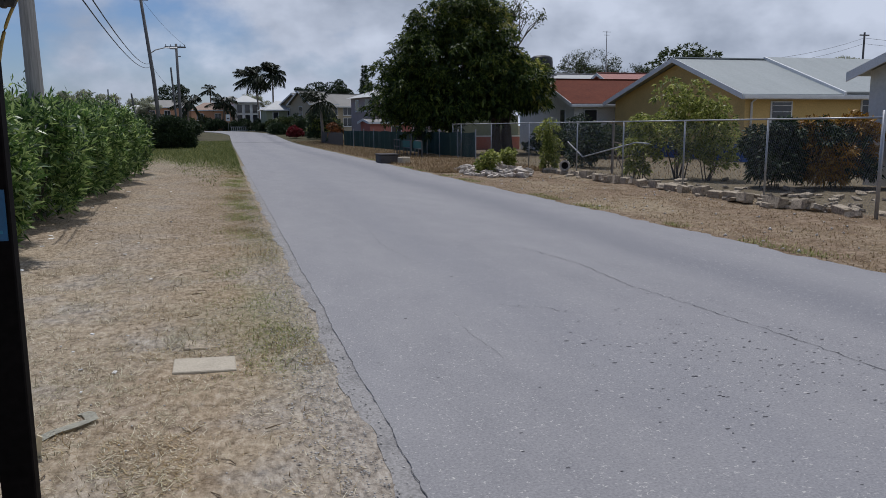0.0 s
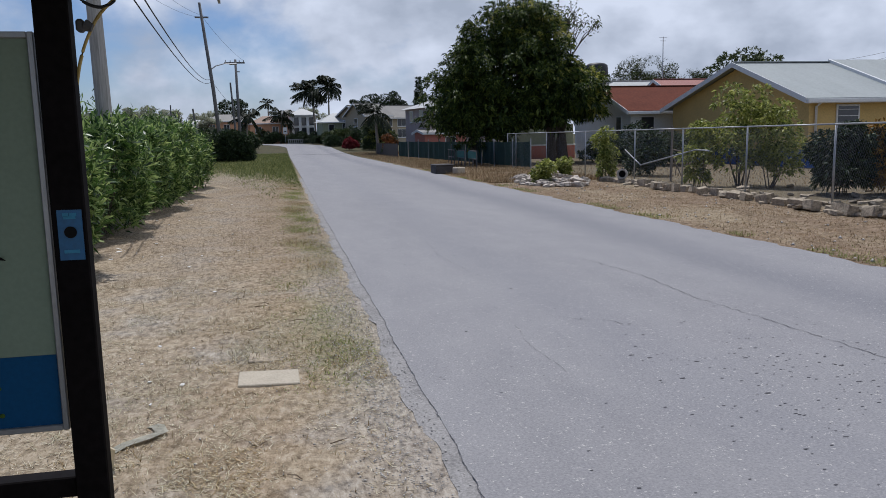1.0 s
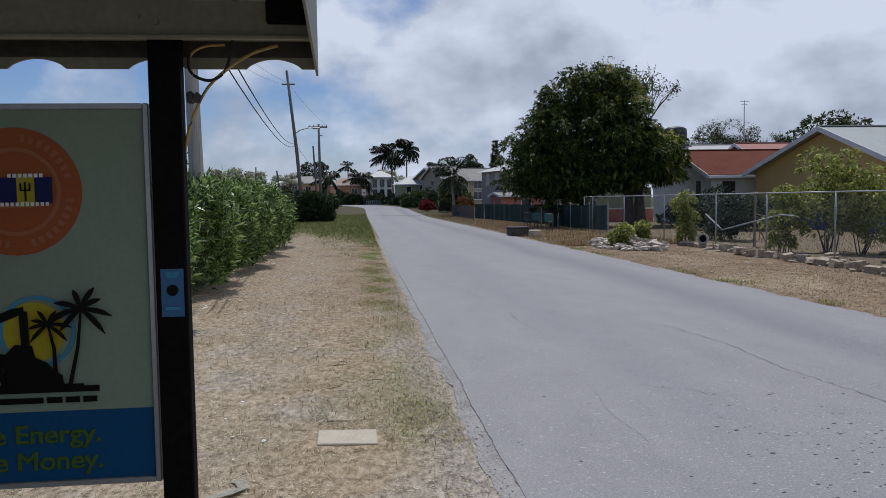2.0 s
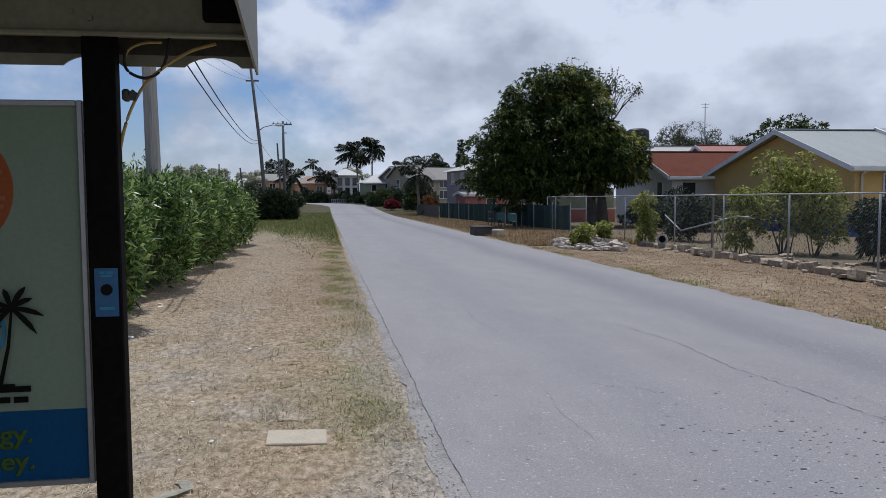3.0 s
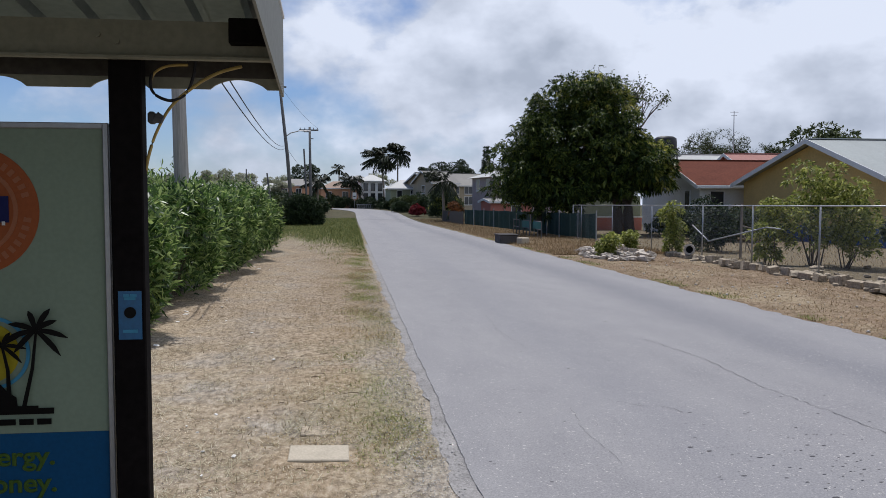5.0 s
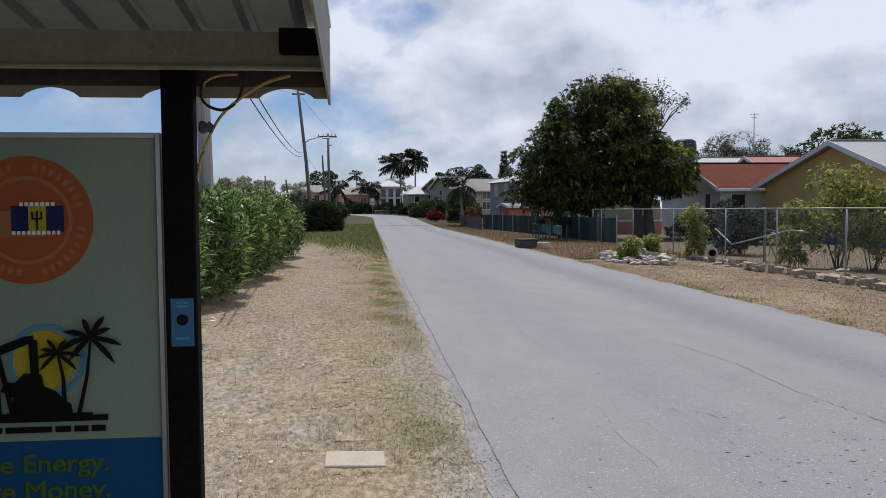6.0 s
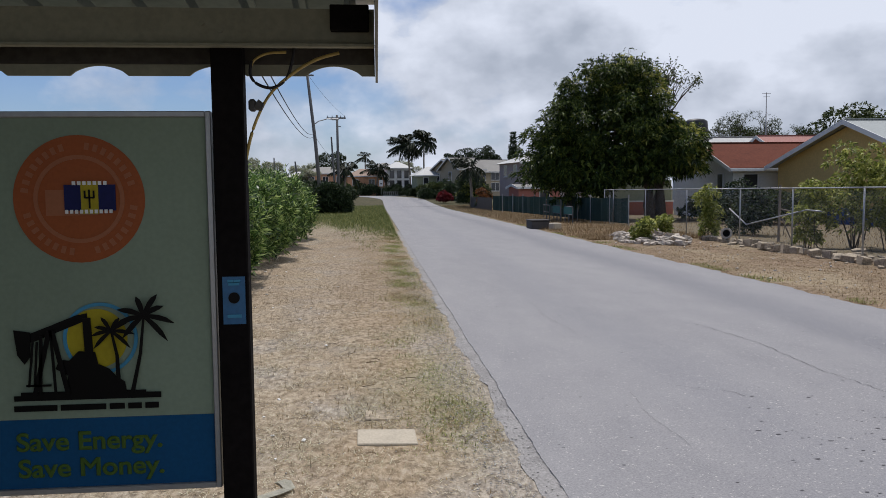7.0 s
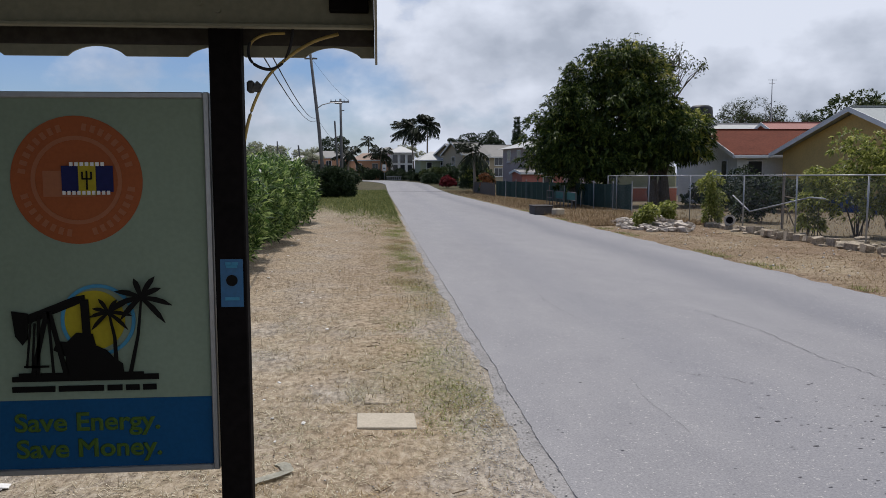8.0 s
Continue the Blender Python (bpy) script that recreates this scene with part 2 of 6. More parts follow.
# dark brown-grey that paints in the shade behind the valance
SHADE_STEEL = worn("shade_brown_steel", (0.05, 0.045, 0.038), 0.6, 0.3, 3, 30, 0.05, 0.0, 0.2)
# cream paint and roof sheet, darkened to hold the deep shade under the roof
CREAM = worn("shaded_cream_steel", (0.22, 0.215, 0.155), 0.55, 0.12, 2.2, 40, 0.05)
SHEET = worn("shaded_profiled_sheet", (0.19, 0.20, 0.165), 0.5, 0.12, 2, 30, 0.05, 0.2)
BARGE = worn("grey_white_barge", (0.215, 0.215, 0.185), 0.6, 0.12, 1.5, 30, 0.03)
TRIM = worn("white_trim", (0.72, 0.72, 0.70), 0.6, 0.1, 1.5, 30, 0.03)
POLE_WOOD = wood_material("weathered_pole", (0.33, 0.32, 0.30))
DARK_POLE = wood_material("far_pole", (0.15, 0.15, 0.15))
BARK = wood_material("bark", (0.13, 0.105, 0.085))
PALE_BARK = wood_material("pale_bark", (0.27, 0.23, 0.19))
CABLE = worn("cable_black", (0.02, 0.02, 0.022), 0.6, 0.1, 3, 20, 0)
YELLOW_CABLE = worn("yellow_conduit", (0.40, 0.29, 0.09), 0.5, 0.2, 8, 40, 0)
OLEANDER = leafy("oleander_leaves", (0.016, 0.042, 0.010), (0.11, 0.20, 0.045), (0.52, 0.62, 0.22), 0.40, 0.42, 0.4)
MANGO = leafy("mango_leaves", (0.012, 0.026, 0.006), (0.042, 0.074, 0.014), (0.19, 0.23, 0.045), 0.5, 0.26, 0.22)
# young leaves, brightened to paint sunlight on the crown
MANGO_SUNLIT = leafy("sunlit_young_mango_leaves", (0.09, 0.13, 0.02), (0.32, 0.34, 0.06), (0.58, 0.50, 0.14), 0.45, 0.5, 0.4)
DARK_LEAF = leafy("dark_leaves", (0.012, 0.024, 0.010), (0.032, 0.055, 0.02), (0.075, 0.105, 0.04), 0.6, 0.15, 0.3)
SHRUB = leafy("shrub_leaves", (0.06, 0.09, 0.016), (0.31, 0.34, 0.07), (0.60, 0.58, 0.20), 0.45, 0.5, 0.4)
CROTON = leafy("croton_leaves", (0.14, 0.075, 0.015), (0.46, 0.22, 0.03), (0.74, 0.44, 0.08), 0.45, 0.25, 0.4)
DULL_LEAF = leafy("dull_green_leaves", (0.025, 0.04, 0.012), (0.075, 0.10, 0.03), (0.17, 0.19, 0.07), 0.6, 0.2, 0.25)
RUSTY_LEAF = leafy("rusty_leaves", (0.07, 0.03, 0.012), (0.22, 0.075, 0.02), (0.40, 0.15, 0.04), 0.5, 0.25, 0.3)
RED_LEAF = leafy("bougainvillea_bracts", (0.07, 0.010, 0.012), (0.20, 0.02, 0.03), (0.34, 0.05, 0.06), 0.6, 0.3, 0.2)
# near-black tones paint in the palms' backlit silhouettes
PALM_LEAF = leafy("backlit_palm_leaves", (0.007, 0.012, 0.006), (0.017, 0.026, 0.012), (0.05, 0.06, 0.026), 0.6, 0.1, 0.2)
# distance haze is mixed into these pale leaf tones
HAZE_LEAF = leafy("hazed_distant_leaves", (0.28, 0.29, 0.20), (0.42, 0.42, 0.31), (0.56, 0.54, 0.42), 0.8, 0.5, 0.1)
STRAW = leafy("dry_grass", (0.28, 0.215, 0.14), (0.52, 0.435, 0.30), (0.84, 0.76, 0.60), 0.8, 0.12, 0.1)
MID_STRAW = leafy("trodden_grass", (0.17, 0.12, 0.075), (0.32, 0.24, 0.155), (0.54, 0.43, 0.30), 0.8, 0.12, 0.1)
OLD_STRAW = leafy("old_straw", (0.22, 0.145, 0.07), (0.41, 0.295, 0.16), (0.62, 0.49, 0.31), 0.8, 0.12, 0.1)
RUST_STRAW = leafy("brown_grass", (0.12, 0.075, 0.04), (0.31, 0.205, 0.115), (0.54, 0.41, 0.26), 0.8, 0.15, 0.1)
FIELD_GRASS = leafy("field_grass", (0.06, 0.085, 0.018), (0.15, 0.17, 0.045), (0.32, 0.31, 0.11), 0.7, 0.25, 0.2)
GREEN_GRASS = leafy("green_grass", (0.13, 0.16, 0.035), (0.27, 0.285, 0.08), (0.44, 0.42, 0.17), 0.7, 0.2, 0.2)


# ---- building helpers ----
def thing(name, label, category, at=(0, 0, 0), group="", kind=""):
    ob = new(name)
    ob.location = (at[0], at[1], at[2] + far_rise(at[1]))
    ob.empty_display_size = 0.1
    return tagged(ob, label, category, group, kind)


def finish(bm, name):
    me = bpy.data.meshes.new(name)
    bmesh.ops.recalc_face_normals(bm, faces=bm.faces)
    bm.to_mesh(me)
    bm.free()
    return me


def part(name, bm, material, parent=None, label="", smooth=False):
    me = finish(bm, name)
    if smooth:
        me.shade_smooth()
    me.materials.append(material)
    ob = new(name, me)
    ob.parent = parent
    return tagged(ob, label)


def block(bm, x0, x1, y0, y1, z0, z1, bevel=0.0, m=None):
    made = bmesh.ops.create_cube(bm, size=1)["verts"]
    t = Matrix.LocRotScale(((x0 + x1) / 2, (y0 + y1) / 2, (z0 + z1) / 2), None, (x1 - x0, y1 - y0, z1 - z0))
    bmesh.ops.transform(bm, matrix=(m or Matrix()) @ t, verts=made)
    if bevel:
        edges = list({e for v in made for e in v.link_edges})
        bmesh.ops.bevel(bm, geom=edges, offset=bevel, segments=1, affect="EDGES")
    return bm


def boxed(x0, x1, y0, y1, z0, z1, bevel=0.0, m=None):
    return block(bmesh.new(), x0, x1, y0, y1, z0, z1, bevel, m)


def tube(bm, pts, radii, seg=8, caps=True):
    pts = [Vector(p) for p in pts]
    if isinstance(radii, (int, float)):
        radii = [radii] * len(pts)
    rings = []
    for k, p in enumerate(pts):
        d = (pts[min(k + 1, len(pts) - 1)] - pts[max(k - 1, 0)]).normalized()
        a = d.orthogonal().normalized() if abs(d.z) < 0.95 else Vector((1, 0, 0))
        a = (a - d * a.dot(d)).normalized()
        b = d.cross(a)
        rings.append([bm.verts.new(p + (a * math.cos(u) + b * math.sin(u)) * radii[k]) for u in (math.tau * s / seg for s in range(seg))])
    for r, q in zip(rings, rings[1:]):
        for s in range(seg):
            bm.faces.new((r[s], r[(s + 1) % seg], q[(s + 1) % seg], q[s]))
    if caps:
        bm.faces.new(rings[0][::-1])
        bm.faces.new(rings[-1])
    return bm


def prism(bm, outline, a, b, plane="xz", m=None):
    """An outline of (u, v) drawn out from a to b along the third axis."""
    def at(u, v, w):
        p = Vector((u, w, v)) if plane == "xz" else Vector((w, u, v)) if plane == "yz" else Vector((u, v, w))
        return m @ p if m else p
    lo = [bm.verts.new(at(u, v, a)) for u, v in outline]
    hi = [bm.verts.new(at(u, v, b)) for u, v in outline]
    n = len(outline)
    bm.faces.new(lo)
    bm.faces.new(hi[::-1])
    for k in range(n):
        bm.faces.new((lo[k], lo[(k + 1) % n], hi[(k + 1) % n], hi[k]))
    return bm


def from_arrays(name, verts, faces, material, parent=None, label="", smooth=False):
    """A mesh from numpy arrays of places and of equal-sided faces."""
    me = bpy.data.meshes.new(name)
    n, s = faces.shape
    me.vertices.add(len(verts))
    me.vertices.foreach_set("co", np.ascontiguousarray(verts, np.float32).ravel())
    me.loops.add(n * s)
    me.loops.foreach_set("vertex_index", np.ascontiguousarray(faces, np.int32).ravel())
    me.polygons.add(n)
    me.polygons.foreach_set("loop_start", np.arange(0, n * s, s, dtype=np.int32))
    me.update(calc_edges=True)
    if smooth:
        me.shade_smooth()
    me.materials.append(material)
    ob = new(name, me)
    ob.parent = parent
    return tagged(ob, label)


def unit(v):
    return v / np.maximum(np.linalg.norm(v, axis=1, keepdims=True), 1e-9)


def leaf_arrays(base, way, length, width, droop=0.25):
    """Pointed, bent leaves: two triangles each."""
    n = len(base)
    way = unit(way)
    length = np.broadcast_to(length, n)[:, None]
    width = np.broadcast_to(width, n)[:, None]
    turn = unit(RNG.normal(size=(n, 3)) + np.array([0, 0, 0.6]))
    across = unit(np.cross(way, turn))
    mid = base + way * length * 0.45
    tip = base + way * length - np.array([0, 0, 1.0]) * length * droop
    v = np.stack([base, mid + across * width / 2, tip, mid - across * width / 2], 1).reshape(-1, 3)
    i = np.arange(n)[:, None] * 4
    f = np.concatenate([i + [0, 1, 3], i + [1, 2, 3]])
    return v, f


def ball_points(n, centre, radii, shell=0.55, low=-1.0):
    """Places in the outer shell of an ellipsoid, and the ways out of it."""
    d = unit(RNG.normal(size=(int(n * 1.6) + 8, 3)))
    d = d[d[:, 2] > low][:n]
    r = (shell + (1 - shell) * RNG.random(len(d)) ** 0.6)[:, None]
    return np.array(centre) + d * r * np.array(radii), d


def rosettes(points, ways, count, length, width, droop=0.35, spread=0.9):
    """Whorls of leaves round shoot tips."""
    p = np.repeat(points, count, 0)
    w = np.repeat(ways, count, 0) + RNG.normal(size=(len(p), 3)) * spread
    size = RNG.uniform(0.65, 1.2, len(p))
    return leaf_arrays(p + RNG.normal(size=p.shape) * length * 0.15, w, length * size, width * size, droop)


def grass(name, x, y, z, length, material, label, category="grass", lean=1.1, width=0.006):
    clear = ~((x > -0.45) & (x < 0.05) & (y > 5.18) & (y < 5.62))
    x, y, z = x[clear], y[clear], z[clear]
    length = length[clear] if np.ndim(length) else length
    n = len(x)
    base = np.stack([x, y, z], 1)
    way = unit(np.stack([RNG.normal(size=n) * lean, RNG.normal(size=n) * lean, np.abs(RNG.normal(size=n)) * 0.6 + 0.1], 1))
    size = length * RNG.uniform(0.5, 1.3, n)[:, None]
    across = unit(np.cross(way, np.array([0, 0, 1.0]))) * width
    v = np.stack([base - across, base + across, base + way * size], 1).reshape(-1, 3)
    ob = from_arrays(name, v, np.arange(3 * n).reshape(-1, 3), material)
    return tagged(ob, label, category, kind="stuff")


def rise(x, y):
    """The small ups and downs of the ground beside the road."""
    out = np.maximum(np.maximum(0.45 - x, x - 6.85), 0)
    return np.minimum(out * 0.5, 1.0) * (0.018 * np.sin(x * 2.3 + y * 0.9) + 0.014 * np.sin(y * 1.7 - x * 1.1) + 0.010 * np.sin(x * 5.1 + y * 4.3)) + 0.0


def far_rise(y):
    """The land lifts a little towards the junction."""
    t = min(1.0, max(0.0, (y - 70.0) / 75.0))
    return 1.0 * t * t * (3 - 2 * t)


# ---- ground and road ----
def centre_line(y):
    """Sideways shift of the carriageway, which bends away behind the junction."""
    return -0.0060 * max(0.0, y - 108.0) ** 2


def build_ground():
    xs = np.concatenate([-np.geomspace(2400, 7, 30), np.arange(-6.6, 14, 0.28), np.geomspace(14.4, 2400, 26)])
    ys = np.concatenate([-np.geomspace(900, 6, 14), np.arange(-5.6, 40, 0.28), np.geomspace(40.6, 3200, 70)])
    gx, gy = np.meshgrid(xs, ys)
    fine = (gx > -7) & (gx < 14.2) & (gy > -6) & (gy < 40.4)
    z = np.where(fine, rise(gx, gy) + RNG.normal(size=gx.shape) * 0.006, 0.0)
    shift = np.vectorize(centre_line)(np.minimum(gy, 260))
    z = np.where((gx > 0.3) & (gx < 0.9) & fine, -0.004, z)
    under = (gx > 0.75 + shift) & (gx < 6.6 + shift) & (gy < 190)
    z = np.where(under, -0.05, z) + np.vectorize(far_rise)(gy)
    v = np.stack([gx, gy, z], -1).reshape(-1, 3)
    w = len(xs)
    i = (np.arange(len(ys) - 1)[:, None] * w + np.arange(w - 1)[None]).reshape(-1, 1)
    ob = from_arrays("ground", v, i + np.array([0, 1, w + 1, w]), GROUND, smooth=True)
    tagged(ob, "dry straw-brown ground with patches of grass", "ground", kind="structure")


def strip(name, left, right, ys, z, material, thick=0.05):
    """A strip of paving with uneven sides."""
    bm = bmesh.new()
    rows = []
    for y in ys:
        a, b = left(y), right(y)
        n = max(2, int((b - a) / 0.9) + 1)
        rows.append([bm.verts.new((a + (b - a) * k / (n - 1), y, z + far_rise(y))) for k in range(n)])
    for r, q in zip(rows, rows[1:]):
        n = min(len(r), len(q))
        for k in range(n - 1):
            bm.faces.new((r[k], r[k + 1], q[k + 1], q[k]))
    sides = [e for e in bm.edges if e.is_boundary]
    made = bmesh.ops.extrude_edge_only(bm, edges=sides)["geom"]
    for g in made:
        if isinstance(g, bmesh.types.BMVert):
            g.co.z -= thick
    return part(name, bm, material)


def wiggle(y, k=0.0, size=1.0):
    return 0.42 * size * (0.035 * math.sin(y * 1.9 + k) + 0.025 * math.sin(y * 4.7 + 2 * k) + 0.02 * math.sin(y * 11.3 + k))


def edge_x(y):
    """The ragged side of the carriageway along the verge."""
    return 0.775 + wiggle(y, 0.3, 0.35) + 0.007 * math.sin(y * 41 + 3 * math.sin(y * 17)) * math.sin(y * 5.3)


def build_road():
    ys = [*np.arange(-30, -2, 2.0), *np.arange(-2, 12, 0.045), *np.arange(12, 30, 0.14), *np.arange(30, 104, 1.0), *np.arange(104, 186, 2.0)]
    road = strip("road", lambda y: edge_x(y) + centre_line(y), lambda y: 6.72 + wiggle(y, 2.0, 2.4) + 0.02 * math.sin(y * 13 + 2 * math.sin(y * 5)) + centre_line(y),
                 [float(v) for v in ys], 0.012, ASPHALT, 0.06)
    tagged(road, "worn grey asphalt carriageway with fine cracks", "road", kind="structure")
    near = [float(v) for v in np.arange(-2, 34, 0.12)]
    edge = strip("road_edge", lambda y: 0.655 + wiggle(y, 1.1, 1.6) + 0.008 * math.sin(y * 23) * math.sin(y * 7.3), lambda y: 0.792 + wiggle(y, 0.3, 0.35), near, 0.0085, EDGE)
    for v in edge.data.vertices:
        if v.co.x < 0.71 and v.co.z > -0.01:
            v.co.z = -0.007 + 0.012 * RNG.random()
    tagged(edge, "pale cracked strip of old asphalt edging", "road edge", kind="structure")
    def crack(points, width, name="crack", stray=0.018):
        bm = bmesh.new()
        prev = None
        r = random.Random(len(points) + int(points[0][0] * 100))
        dense = []
        for (xa, ya), (xb, yb) in zip(points, points[1:]):
            n = max(2, int(math.hypot(xb - xa, yb - ya) / 0.06))
            dense += [(xa + (xb - xa) * k / n, ya + (yb - ya) * k / n) for k in range(n)]
        for x, y in dense:
            x, y = x + r.uniform(-stray, stray), y + r.uniform(-stray, stray)
            w = width * r.uniform(0.12, 0.75)
            pair = [bm.verts.new((x - w, y - w * 0.4, 0.0165)), bm.verts.new((x + w, y + w * 0.4, 0.0165))]
            if prev:
                bm.faces.new((prev[0], prev[1], pair[1], pair[0]))
            prev = pair
        part(name, bm, TAR, road)

    for lo, hi in ((1.5, 4.1), (4.3, 7.4), (7.5, 9.2), (9.6, 13.0), (13.4, 17.0)):
        crack([(edge_x(y) - 0.002, y) for y in np.arange(lo, hi, 0.06)], 0.0036, "crack", 0.003)
    crack([(4.08, 3.9), (4.06, 4.3), (4.01, 5.1), (3.93, 6.1), (3.84, 6.85), (3.9, 8.2), (3.7, 9.6)], 0.006)
    crack([(2.3, 6.5), (2.5, 6.3), (2.62, 6.32), (2.77, 6.05)], 0.0045)
    crack([(1.8, 4.9), (1.75, 5.6), (1.86, 6.4)], 0.002)
    crack([(2.1, 9.0), (2.0, 10.4), (2.1, 12.0)], 0.003)
    crack([(5.0, 7.5), (4.9, 8.8), (5.1, 10.5)], 0.003)
    # thin dark strip across the road before the junction
    cross_strip = bmesh.new()
    z = 0.017 + far_rise(83.0)
    prism(cross_strip, [(0.85, 83.2), (6.6, 82.4), (6.6, 82.9), (0.85, 83.7)], z - 0.02, z, "xy")
    part("drain_channel", cross_strip, TAR, road, "dark strip across the carriageway")
    # shallow pits where the chippings have gone
    n = 560
    x = np.concatenate([RNG.normal(3.3, 0.6, n * 3 // 5), RNG.uniform(0.9, 6.4, n - n * 3 // 5)])
    y = np.concatenate([RNG.normal(4.3, 0.8, n * 3 // 5), RNG.uniform(2.5, 12.0, n - n * 3 // 5)])
    keep = (x > 0.85) & (x < 6.5) & (y > 1.5)
    x, y = x[keep], y[keep]
    r = RNG.uniform(0.002, 0.009, len(x)) * np.where(RNG.random(len(x)) < 0.12, 1.7, 1.0)
    u = np.linspace(0, math.tau, 7)[:-1]
    rad = r[:, None] * RNG.uniform(0.5, 1.2, (len(x), 6))
    v = np.stack([x[:, None] + rad * np.cos(u) * 1.9, y[:, None] + rad * np.sin(u) * 0.8, np.full((len(x), 6), 0.0145)], -1).reshape(-1, 3)
    pits = from_arrays("pits", v, np.arange(len(v)).reshape(-1, 6), TAR, road)
    tagged(pits, kind="stuff")


build_ground()
build_road()


# ---- bus shelter ----
BOARD_GREEN = worn("poster_pale_green", (0.215, 0.275, 0.205), 0.4, 0.06, 1.6, 60, 0, 0, 0.12)
BOARD_BLUE = worn("poster_blue", (0.008, 0.068, 0.17), 0.4, 0.1, 2, 60, 0, 0, 0.12)
ORANGE = worn("poster_orange", (0.30, 0.085, 0.028), 0.4, 0.08, 5, 60, 0, 0, 0.12)
PALE_ORANGE = worn("poster_pale_orange", (0.33, 0.13, 0.065), 0.4, 0.06, 5, 60, 0, 0, 0.12)
INK = worn("poster_black", (0.0035, 0.0035, 0.0035), 0.4, 0.1, 5, 60, 0, 0, 0.12)
YELLOW = worn("poster_yellow", (0.36, 0.30, 0.02), 0.4, 0.08, 5, 60, 0, 0, 0.12)
LIME = worn("poster_lime", (0.06, 0.11, 0.02), 0.4, 0.1, 5, 60, 0, 0, 0.12)
NAVY = worn("poster_navy", (0.012, 0.016, 0.085), 0.4, 0.1, 5, 60, 0, 0, 0.12)
SKY_BLUE = worn("poster_sky_blue", (0.06, 0.24, 0.38), 0.4, 0.08, 5, 60, 0, 0, 0.12)
STICKER = worn("sticker_blue", (0.012, 0.105, 0.24), 0.35, 0.14, 9, 60, 0, 0, 0.5)
ALUMINIUM = worn("aluminium_frame", (0.36, 0.37, 0.38), 0.4, 0.08, 4, 40, 0, 0.7)
GREY_PLASTIC = worn("grey_plastic", (0.06, 0.06, 0.06), 0.6, 0.2, 4, 40, 0)
POST_X, POST_Y = -0.785, 3.10


def disc(cx, cz, r, y, inner=0.0, n=48):
    """A thin upright disc or ring that faces the road user, 3 mm thick."""
    bm = bmesh.new()
    lo, hi, li, hi2 = [], [], [], []
    for k in range(n):
        u = math.tau * k / n
        for ring, rad, yy in ((lo, r, y), (hi, r, y + 0.003), (li, inner, y), (hi2, inner, y + 0.003)):
            if rad:
                ring.append(bm.verts.new((cx + rad * math.cos(u), yy, cz + rad * math.sin(u))))
    if inner:
        for k in range(n):
            j = (k + 1) % n
            bm.faces.new((lo[k], lo[j], li[j], li[k]))
            bm.faces.new((lo[k], hi[k], hi[j], lo[j]))
            bm.faces.new((hi[k], hi2[k], hi2[j], hi[j]))
            bm.faces.new((li[k], li[j], hi2[j], hi2[k]))
    else:
        bm.faces.new(lo)
        bm.faces.new(hi[::-1])
        for k in range(n):
            j = (k + 1) % n
            bm.faces.new((lo[k], hi[k], hi[j], lo[j]))
    return bm


def plate(outline, y):
    return prism(bmesh.new(), outline, y, y + 0.003, "xz")


def lettering(words, x, z, height, y, material, parent):
    data = bpy.data.curves.new("lettering", "FONT")
    data.body = words
    data.size = height
    data.extrude = 0.0012
    data.bevel_depth = 0.0026
    data.bevel_resolution = 0
    ob = new("lettering", data)
    ob.data.materials.append(material)
    ob.matrix_world = pose(x, y, z, 90, 0, 0)
    ob.parent = parent
    return ob


def frond_blades(cx, cz, size, count, y, seed):
    """Flat palm fronds of the printed emblem."""
    bm = bmesh.new()
    r = random.Random(seed)
    for k in range(count):
        u = math.radians(-35 + 250 * k / (count - 1) + r.uniform(-8, 8))
        l = size * r.uniform(0.8, 1.1)
        pts, back = [], []
        for s in range(5):
            f = s / 4
            px, pz = cx + math.cos(u) * l * f, cz + math.sin(u) * l * f - 0.24 * l * f * f
            w = size * 0.10 * (0.35 + 1.2 * f) * (1 - f ** 3) + 0.001
            pts.append((px - math.sin(u) * w, pz + math.cos(u) * w))
            back.append((px + math.sin(u) * w, pz - math.cos(u) * w))
        prism(bm, pts + back[::-1], y - 0.0004 * k, y + 0.0015 - 0.0004 * k, "xz")
    return bm


